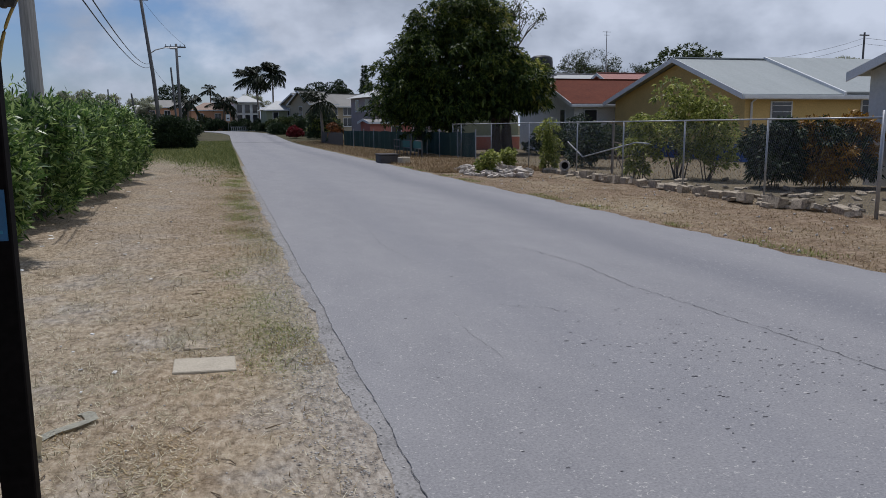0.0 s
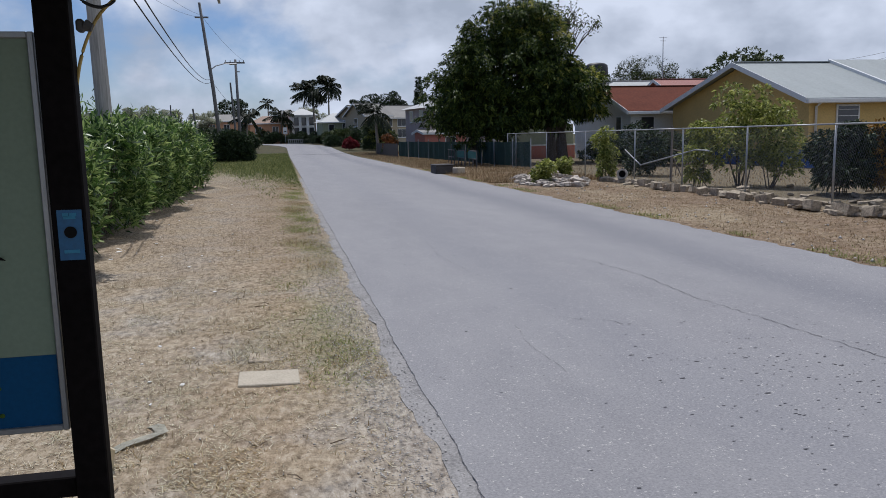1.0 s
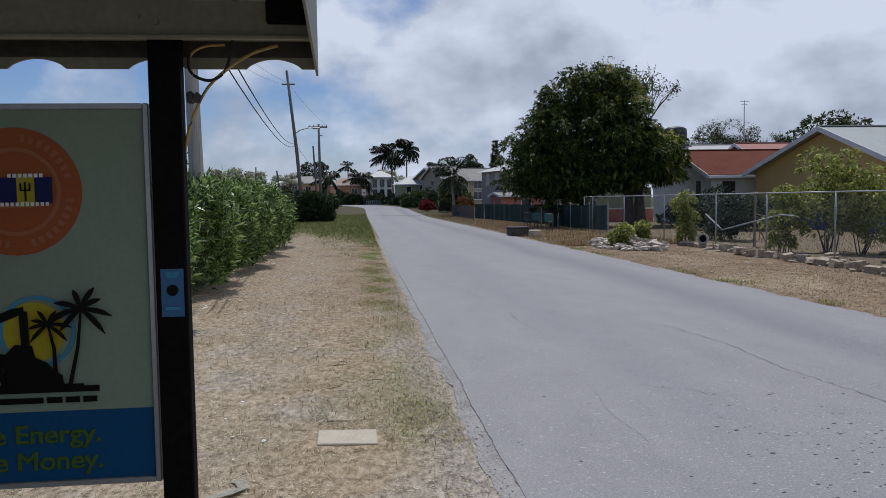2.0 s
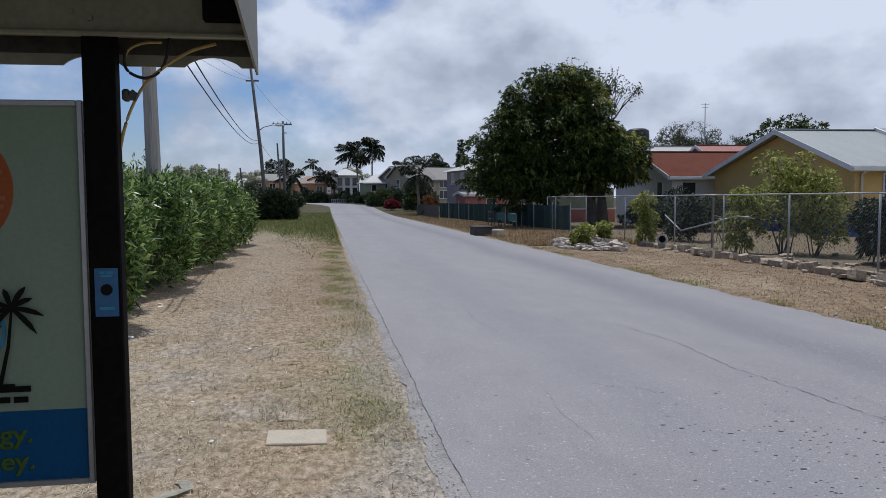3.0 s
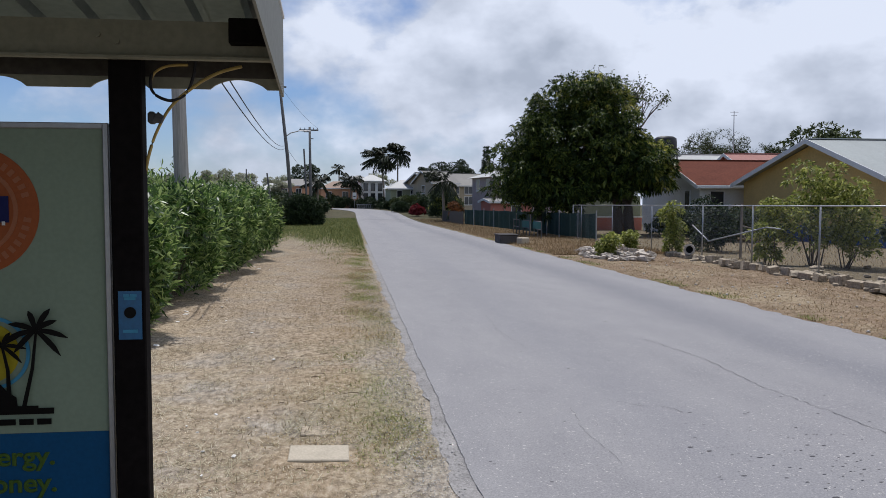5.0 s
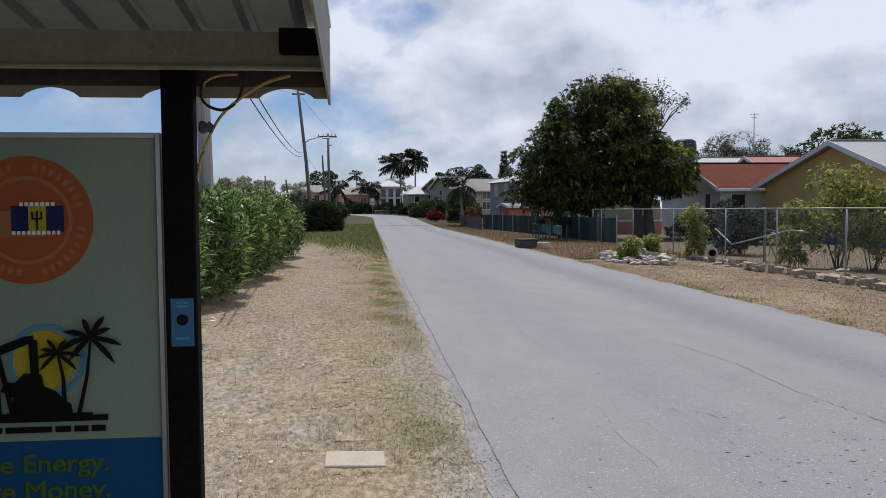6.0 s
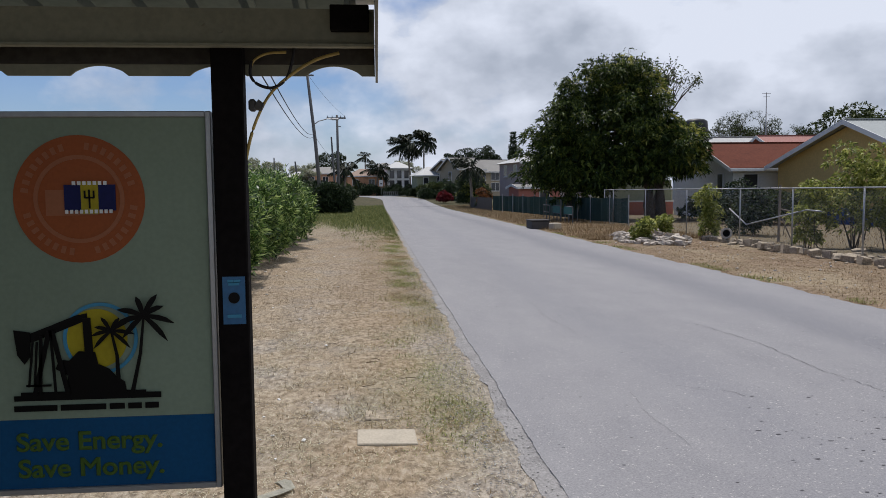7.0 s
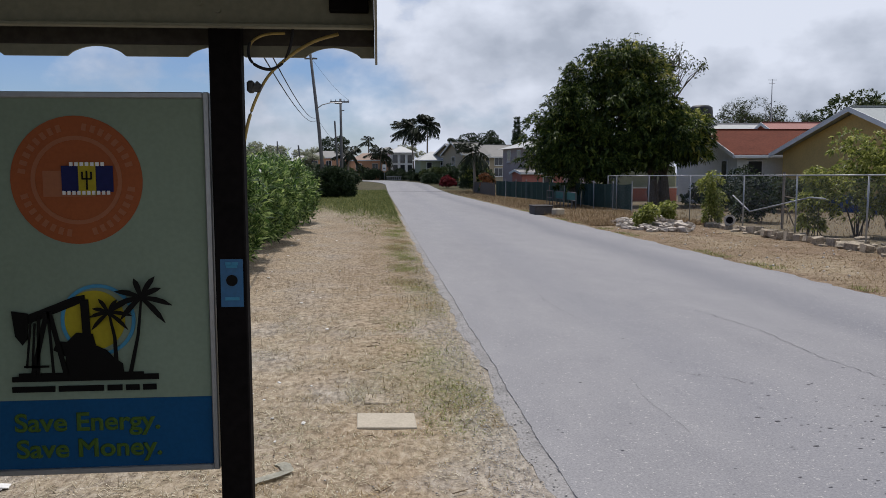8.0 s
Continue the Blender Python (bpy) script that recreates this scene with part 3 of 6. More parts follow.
def build_shelter():
    s = thing("bus_shelter", "dark steel bus shelter with cream sheet roof and scalloped valance", "bus shelter", (POST_X, POST_Y, 0))
    s_at = Matrix.Translation((-POST_X, -POST_Y, 0))

    def add(name, bm, mat, label="", parent=s, smooth=False):
        bmesh.ops.transform(bm, matrix=s_at, verts=bm.verts)
        return part(name, bm, mat, parent, label, smooth)

    for x, y, top in ((POST_X, POST_Y, 2.27), (-2.75, POST_Y, 2.27), (-2.75, 0.2, 2.60)):
        add("post", boxed(x - 0.064, x + 0.052, y - 0.064, y + 0.006, 0.0, top, 0.005), BLACK_STEEL, "dark painted square steel post")
    for x, y in ((POST_X, POST_Y), (-2.75, POST_Y), (-2.75, 0.2)):
        add("base_plate", boxed(x - 0.12, x + 0.12, y - 0.12, y + 0.12, 0.0, 0.02, 0.004), BLACK_STEEL)
    add("bottom_rail", boxed(-2.68, POST_X - 0.066, 3.06, 3.14, 0.31, 0.39, 0.005), BLACK_STEEL)
    # eaves beam: a folded channel with a lip
    lip = [(2.99, 2.235), (3.00, 2.235), (3.00, 2.36), (3.045, 2.36), (3.045, 2.37), (2.99, 2.37)]
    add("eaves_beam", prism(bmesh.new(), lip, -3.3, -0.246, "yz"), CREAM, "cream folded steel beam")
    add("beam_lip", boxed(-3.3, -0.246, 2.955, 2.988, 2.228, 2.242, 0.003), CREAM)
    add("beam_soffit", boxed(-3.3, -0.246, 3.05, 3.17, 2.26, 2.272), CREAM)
    add("bracket", boxed(-0.405, -0.265, 2.935, 2.985, 2.285, 2.375, 0.004), BLACK_STEEL, "dark end bracket of the beam")
    for bx, bz in ((-0.865, 2.315), (-0.80, 2.292)):
        bolt = bmesh.new()
        tube(bolt, [(bx, 2.992, bz), (bx, 2.978, bz)], 0.011, 6)
        add("bolt", bolt, CREAM)
    # scalloped valance, hanging beyond the beam
    low, outline = 2.157, [(-3.3, 2.30), (-3.3, 2.157)]
    for k in range(6, -1, -1):
        mid = -0.405 - 0.445 * k
        for j in range(13):
            f = j / 12
            outline.append((mid - 0.108 + 0.216 * f, low + 0.038 * math.sin(math.pi * f) ** 0.7 if 0 < j < 12 else low))
    outline.append((-0.246, low))
    outline += [(-0.246, 2.30)]
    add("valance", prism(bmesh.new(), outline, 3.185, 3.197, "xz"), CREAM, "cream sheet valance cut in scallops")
    # dark back panel; the gap's shade is put into its colour
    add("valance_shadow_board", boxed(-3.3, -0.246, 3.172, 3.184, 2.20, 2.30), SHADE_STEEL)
    # roof sheet, ribs running up from the eaves
    up = 0.128
    bm = bmesh.new()
    pitch, x, profile = 0.19, -3.34, []
    while x < -0.46:
        profile += [(x, 0.0), (x + 0.135, 0.0), (x + 0.15, 0.032), (x + 0.175, 0.032)]
        x += pitch
    rows = [[bm.verts.new((px, y, 2.375 + (3.2 - y) * up + pz)) for px, pz in profile] for y in (3.24, -0.35)]
    for a in range(len(profile) - 1):
        bm.faces.new((rows[0][a], rows[0][a + 1], rows[1][a + 1], rows[1][a]))
    bmesh.ops.solidify(bm, geom=bm.faces[:], thickness=0.004)
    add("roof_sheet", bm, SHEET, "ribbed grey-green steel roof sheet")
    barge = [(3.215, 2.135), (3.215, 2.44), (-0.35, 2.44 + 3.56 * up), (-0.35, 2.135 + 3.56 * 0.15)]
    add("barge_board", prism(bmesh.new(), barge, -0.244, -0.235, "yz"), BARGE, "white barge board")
    add("barge_flashing", prism(bmesh.new(), [(3.22, 2.44), (3.22, 2.455), (-0.36, 2.455 + 3.58 * up), (-0.36, 2.44 + 3.58 * up)], -0.34, -0.23, "yz"), TRIM)
    wall = boxed(-3.36, -3.28, -0.3, 3.2, 0.0, 2.30)
    add("back_wall", wall, BLACK_STEEL)
    wall_beam = [(0.16, 2.60), (0.24, 2.60), (0.24, 2.72), (0.16, 2.72)]
    add("rear_beam", prism(bmesh.new(), wall_beam, -3.3, -0.30, "yz"), CREAM)
    add("sticker", boxed(-0.829, -0.746, 3.0325, 3.0355, 1.212, 1.392), STICKER, "blue printed sticker")
    eye = disc(-0.787, 1.312, 0.021, 3.029)
    add("sticker_mark", eye, INK)
    for zz, xx, ww in ((1.375, -0.80, 0.010), (1.375, -0.775, 0.012), (1.365, -0.787, 0.02), (1.243, -0.787, 0.026)):
        add("sticker_bar", boxed(xx - ww, xx + ww, 3.0295, 3.0315, zz - 0.006, zz + 0.006), SKY_BLUE)
    return s


def build_board():
    x0, x1, z0, z1, y = -1.84, -0.858, 0.575, 2.010, 3.075
    s = thing("notice_board", "pale green and blue poster in an aluminium frame", "sign", ((x0 + x1) / 2, y, z0))
    back = Matrix.Translation((-(x0 + x1) / 2, -y, -z0))

    def add(name, bm, mat, label="", parent=s):
        bmesh.ops.transform(bm, matrix=back, verts=bm.verts)
        return part(name, bm, mat, parent, label)

    f = 0.022
    split = 0.862
    panel = add("panel", boxed(x0 + f, x1 - f, y - 0.004, y + 0.012, split, z1 - f), BOARD_GREEN, "pale green printed panel")
    blue = add("blue_panel", boxed(x0 + f, x1 - f, y - 0.004, y + 0.012, z0 + f, split - 0.001), BOARD_BLUE, "deep blue printed panel")
    for nm, b in (("frame_side", (x0, x0 + f, z0, z1)), ("frame_side", (x1 - f, x1, z0, z1)), ("frame_top", (x0 + f, x1 - f, z1 - f, z1)), ("frame_bottom", (x0 + f, x1 - f, z0, z0 + f))):
        add(nm, boxed(b[0], b[1], y - 0.018, y + 0.02, b[2], b[3], 0.003), ALUMINIUM)
    cx, cz, yy = -1.345, 1.688, y - 0.008
    add("emblem_disc", disc(cx, cz, 0.236, yy), ORANGE, "orange round emblem", panel)
    add("emblem_ring", disc(cx, cz, 0.163, yy - 0.003, 0.148), PALE_ORANGE, "", panel)
    ring = bmesh.new()
    for k in range(40):
        if k % 10 in (8, 9):
            continue
        u = math.tau * k / 40 + 0.3
        block(ring, -0.008, 0.008, yy - 0.0024, yy + 0.0012, -0.013, 0.013, 0, Matrix.Translation((cx + 0.197 * math.cos(u), 0, cz + 0.197 * math.sin(u))) @ pose(0, 0, 0, 0, -math.degrees(u) + 90, 0))
    tagged(add("emblem_print", ring, PALE_ORANGE, "ring of pale printed bars", panel), "ring of pale printed bars", kind="stuff")
    add("emblem_block", boxed(cx - 0.12, cx + 0.065, yy - 0.003, yy - 0.0005, cz - 0.06, cz + 0.035), PALE_ORANGE, "", panel)
    fx, fz = cx + 0.04, cz + 0.005
    add("flag_panel", boxed(fx - 0.092, fx + 0.092, yy - 0.0065, yy - 0.0035, fz - 0.048, fz + 0.048), NAVY, "", panel)
    add("flag_panel", boxed(fx - 0.031, fx + 0.031, yy - 0.010, yy - 0.007, fz - 0.06, fz + 0.06), YELLOW, "", panel)
    for px, pz, w, h in ((0, -0.005, 0.003, 0.035), (-0.016, 0.012, 0.003, 0.014), (0.016, 0.012, 0.003, 0.014), (0, 0.0, 0.016, 0.003)):
        add("flag_mark", boxed(fx + px - w, fx + px + w, yy - 0.013, yy - 0.0105, fz + pz - h, fz + pz + h), INK, "", panel)
    for k in range(10):
        add("flag_bar", boxed(fx - 0.088 + k * 0.0176, fx - 0.077 + k * 0.0176, yy - 0.0135, yy - 0.011, fz - 0.058, fz - 0.044), TRIM, "", panel)
    for k in range(7):
        add("flag_bar", boxed(fx - 0.06 + k * 0.0186, fx - 0.048 + k * 0.0186, yy - 0.0135, yy - 0.011, fz + 0.047, fz + 0.061), TRIM, "", panel)
    # printed pump and palms
    sx, sz = -1.290, 1.165
    add("sun_disc", disc(sx - 0.015, sz, 0.112, yy), YELLOW, "", panel)
    add("sun_ring", disc(sx, sz, 0.136, yy - 0.003, 0.123), SKY_BLUE, "", panel)
    q = yy - 0.006
    add("pump_base", plate([(-1.61, 0.935), (-1.075, 0.935), (-1.075, 0.957), (-1.13, 0.957), (-1.13, 0.966), (-1.585, 0.968), (-1.585, 0.955), (-1.61, 0.955)], q), INK, "", panel)
    add("pump_body", plate([(-1.42, 0.96), (-1.20, 0.96), (-1.205, 1.0), (-1.235, 1.02), (-1.26, 1.05), (-1.30, 1.07), (-1.31, 1.115), (-1.37, 1.12), (-1.405, 1.085), (-1.44, 1.09), (-1.455, 1.055), (-1.41, 1.03)], q - 0.0035), INK, "", panel)
    add("pump_beam", plate([(-1.555, 1.185), (-1.375, 1.255), (-1.335, 1.262), (-1.335, 1.238), (-1.37, 1.222), (-1.54, 1.155)], q), INK, "", panel)
    add("pump_head", plate([(-1.60, 1.205), (-1.54, 1.195), (-1.545, 1.10), (-1.565, 1.075), (-1.59, 1.11)], q - 0.0035), INK, "", panel)
    add("pump_arm", plate([(-1.35, 1.245), (-1.32, 1.245), (-1.315, 1.10), (-1.345, 1.10)], q - 0.007), INK, "", panel)
    for xa, xb, za, zb, w in ((-1.53, -1.55, 1.16, 0.99, 0.004), (-1.515, -1.53, 1.16, 0.99, 0.004), (-1.50, -1.51, 1.18, 0.96, 0.006), (-1.47, -1.53, 1.20, 0.96, 0.009), (-1.46, -1.41, 1.20, 0.96, 0.009), (-1.465, -1.455, 1.20, 0.96, 0.005), (-1.56, -1.47, 0.995, 0.995, 0.004)):
        dx, dz = (w, 0) if abs(za - zb) > 0.02 else (0, w)
        add("pump_leg", plate([(xa - dx, za - dz), (xa + dx, za + dz), (xb + dx, zb + dz), (xb - dx, zb - dz)], q - 0.0105), INK, "", panel)
    for (tx, tz), (bx, bz), size, seed in (((-1.125, 1.25), (-1.175, 0.962), 0.115, 3), ((-1.245, 1.195), (-1.225, 1.01), 0.08, 5)):
        bend = (tx + bx) / 2 + 0.008
        mz = (tz + bz) / 2
        add("printed_trunk", plate([(bx - 0.008, bz), (bx + 0.008, bz), (bend + 0.006, mz), (tx + 0.004, tz), (tx - 0.004, tz), (bend - 0.006, mz)], q - 0.014), INK, "", panel)
        add("printed_fronds", frond_blades(tx, tz, size, 8, q - 0.0175, seed), INK, "", panel)
    # the company's line of small print as bars
    x = -1.612
    for w in (0.155, 0.165, 0.055, 0.05, 0.05):
        add("print_bar", boxed(x, x + w, q, q + 0.003, 0.895, 0.917), INK, "", panel)
        x += w + 0.013
    local = y - 0.0055 - y
    mid = (x0 + x1) / 2
    for words, zz, xx in (("Save Energy.", 0.742, -1.615), ("Save Money.", 0.640, -1.612)):
        ob = lettering(words, 0, 0, 0.098, 0, LIME, blue)
        ob.matrix_basis = pose(xx - mid, local, zz - z0, 90, 0, 0) @ Matrix.Diagonal((1.09, 1.0, 1.0, 1.0))
    return s


def build_cables():
    c = thing("shelter_cable", "yellow conduit and black cable looped under the eaves", "cable", (-0.71, 3.12, 1.80))
    back = Matrix.Translation((0.71, -3.12, -1.80))

    def line(name, pts, r, mat):
        bm = bmesh.new()
        dense = []
        p = [Vector(v) for v in pts]
        for k in range(len(p) - 1):
            a, b, c0, d = p[max(k - 1, 0)], p[k], p[k + 1], p[min(k + 2, len(p) - 1)]
            for j in range(6):
                t = j / 6
                dense.append(0.5 * (2 * b + (c0 - a) * t + (2 * a - 5 * b + 4 * c0 - d) * t * t + (3 * b - a - 3 * c0 + d) * t ** 3))
        dense.append(p[-1])
        tube(bm, dense, r, 6)
        bmesh.ops.transform(bm, matrix=back, verts=bm.verts)
        part(name, bm, mat, c, "", True)

    line("conduit", [(-0.38, 3.10, 2.232), (-0.47, 3.10, 2.205), (-0.555, 3.10, 2.155), (-0.640, 3.10, 2.080), (-0.690, 3.09, 1.99), (-0.722, 3.09, 1.90), (-0.745, 3.10, 1.80)], 0.0062, YELLOW_CABLE)
    line("cable_loop", [(-0.71, 3.10, 2.20), (-0.715, 3.10, 2.15), (-0.69, 3.10, 2.115), (-0.635, 3.10, 2.10), (-0.585, 3.10, 2.13), (-0.56, 3.10, 2.19), (-0.55, 3.10, 2.25)], 0.006, CABLE)
    line("upper_loop", [(-0.72, 3.11, 2.16), (-0.70, 3.11, 2.205), (-0.65, 3.11, 2.23), (-0.58, 3.11, 2.235)], 0.005, YELLOW_CABLE)
    fit = bmesh.new()
    block(fit, -0.720, -0.692, 3.06, 3.10, 2.01, 2.055, 0.008)
    tube(fit, [(-0.692, 3.08, 2.035), (-0.668, 3.08, 2.025)], [0.022, 0.014], 8)
    bmesh.ops.transform(fit, matrix=back, verts=fit.verts)
    part("junction_box", fit, GREY_PLASTIC, c, "dark cable clamp")


build_shelter()
build_board()
build_cables()


# ---- poles and wires ----
def build_poles():
    p = thing("utility_pole", "weathered round wooden utility pole behind the hedge", "utility pole", (-3.28, 16.0, 0))
    bm = bmesh.new()
    tube(bm, [(0.03, 0, 0), (0.02, 0, 2.0), (-0.02, 0, 4.5), (-0.05, 0, 9.6)], [0.165, 0.145, 0.13, 0.10], 14)
    part("shaft", bm, POLE_WOOD, p, "", True)
    p = thing("street_light_pole", "tall slim leaning pole with a street light arm", "street lamp", (-4.95, 70, 0))
    bm = bmesh.new()
    tube(bm, [(0, 0, 0), (-0.42, 0, 6.0), (-1.12, 0, 13.1)], [0.17, 0.15, 0.11], 10)
    part("shaft", bm, DARK_POLE, p, "", True)
    part("crossarm", boxed(-1.55, -0.45, -0.07, 0.07, 11.85, 11.97), DARK_POLE, p)
    bm = bmesh.new()
    tube(bm, [(-0.60, 0, 7.6), (-0.10, 0, 7.95), (0.65, 0, 8.15), (1.05, 0, 8.12)], 0.045, 6)
    part("lamp_arm", bm, GALV, p)
    bm = bmesh.new()
    block(bm, 1.0, 1.65, -0.12, 0.12, 8.03, 8.17, 0.04)
    part("lamp_head", bm, GALV, p)
    p = thing("utility_pole", "distant wooden utility pole with a crossarm", "utility pole", (-3.9, 80, 0))
    bm = bmesh.new()
    tube(bm, [(0.05, 0, 0), (-0.02, 0, 9.4)], [0.16, 0.11], 10)
    part("shaft", bm, DARK_POLE, p, "", True)
    part("crossarm", boxed(-1.05, 0.85, -0.07, 0.07, 9.02, 9.16), DARK_POLE, p)
    for x in (-0.95, -0.5, 0.35, 0.75):
        bm = bmesh.new()
        tube(bm, [(x, 0, 9.16), (x, 0, 9.34)], [0.05, 0.035], 6)
        part("insulator", bm, GALV, p)
    part("bracket", boxed(0.0, 0.35, -0.04, 0.04, 8.2, 8.28), DARK_POLE, p)
    for x, y, h, lean in ((-4.5, 83, 7.4, -0.6), (-8.3, 84, 4.9, -0.9), (-14.0, 110, 6.0, 0.0), (56.2, 60, 9.7, 0.0)):
        p = thing("utility_pole", "slim dark distant pole", "utility pole", (x, y, 0))
        bm = bmesh.new()
        tube(bm, [(-lean * 0.3, 0, 0), (lean * 0.3, 0, h)], [0.12, 0.08], 8)
        part("shaft", bm, DARK_POLE, p)
        if h > 9:
            part("crossarm", boxed(-0.5, 0.5, -0.05, 0.05, h - 0.3, h - 0.2), DARK_POLE, p)
    # overhead wires

    def wire(a, b, sag, r):
        bm = bmesh.new()
        a, b = Vector(a), Vector(b)
        tube(bm, [a.lerp(b, k / 14) - Vector((0, 0, sag * 4 * (k / 14) * (1 - k / 14))) for k in range(15)], r, 5)
        tagged(part("overhead_wire", bm, CABLE), "black overhead service wire between poles", "wire", "overhead wires")

    wire((-5.5, 70, 6.9), (-2.32, 14.0, 4.35), 0.65, 0.015)
    wire((-5.5, 70, 6.65), (-2.48, 14.0, 4.30), 0.72, 0.015)
    wire((-5.5, 70, 6.8), (-3.85, 80, 4.6), 0.3, 0.012)
    wire((-5.9, 70, 11.97), (-3.1, 80, 9.3), 0.3, 0.010)
    wire((-6.4, 70, 11.97), (-6.2, 14.0, 7.6), 0.8, 0.008)
    wire((-5.5, 70, 11.97), (-5.2, 14.0, 7.5), 0.8, 0.008)
    for dz in (0.0, 0.5):
        wire((56.2, 60, 9.2 - dz), (46.0, 61, 7.2 - dz), 0.3, 0.012)
        wire((56.2, 60, 9.2 - dz), (90.0, 60, 9.2 - dz), 0.6, 0.012)


build_poles()


# ---- hedge and planting ----
def shrub(name, label, category, at, clumps, material, per=900, leaf=(0.14, 0.05), stems=5, height=2.0, droop=0.3, second=None, group="", low=-0.5, spread=0.9):
    """A bush of leaf whorls on bent stems. clumps: (x, y, z, rx, ry, rz) from its foot."""
    s = thing(name, label, category, at, group)
    r = random.Random(int(at[0] * 31 + at[1] * 17))
    bm = bmesh.new()
    for k in range(stems):
        c = clumps[k % len(clumps)]
        a = Vector((r.uniform(-0.2, 0.2), r.uniform(-0.2, 0.2), -0.02))
        e = Vector((c[0] + r.uniform(-0.3, 0.3) * c[3], c[1] + r.uniform(-0.3, 0.3) * c[4], c[2] + c[5] * 0.4))
        m = a.lerp(e, 0.5) + Vector((r.uniform(-0.12, 0.12), r.uniform(-0.12, 0.12), 0.1))
        w = 0.0085 * height
        tube(bm, [a, m, e], [w, w * 0.7, w * 0.3], 6)
    part("woody_base", bm, BARK, s)
    total = sum(c[3] * c[4] + c[4] * c[5] + c[3] * c[5] for c in clumps)
    vs, fs, vs2, fs2, n0, n1 = [], [], [], [], 0, 0
    for k, c in enumerate(clumps):
        n = max(6, int(per * (c[3] * c[4] + c[4] * c[5] + c[3] * c[5]) / total))
        p, w = ball_points(n, c[:3], c[3:], 0.45, low)
        v, f = rosettes(p, w + np.array([0, 0, 0.25]), 7, leaf[0], leaf[1], droop, spread)
        keep = v.reshape(-1, 4, 3)[:, :, 2].min(1) > 0.0
        idx = np.nonzero(keep)[0]
        v = v.reshape(-1, 4, 3)[idx].reshape(-1, 3)
        i = np.arange(len(idx))[:, None] * 4
        f = np.concatenate([i + [0, 1, 3], i + [1, 2, 3]])
        if second is not None and k % 3 == 1:
            vs2.append(v), fs2.append(f + n1)
            n1 += len(v)
        else:
            vs.append(v), fs.append(f + n0)
            n0 += len(v)
    from_arrays("foliage", np.concatenate(vs), np.concatenate(fs), material, s)
    if vs2:
        from_arrays("foliage", np.concatenate(vs2), np.concatenate(fs2), second, s)
    return s


def clump_set(n, rx, ry, z0, z1, size, seed, taper=0.4):
    r = random.Random(seed)
    out = []
    for k in range(n):
        f = k / max(1, n - 1)
        z = z0 + (z1 - z0) * f
        w = 1 - taper * abs(2 * f - 0.8)
        u = r.uniform(0, math.tau)
        q = r.uniform(0.35, 0.8)
        c = size * r.uniform(0.75, 1.25)
        out.append((rx * w * q * math.cos(u), ry * w * q * math.sin(u), z, c, c, c * r.uniform(0.7, 1.0)))
    return out


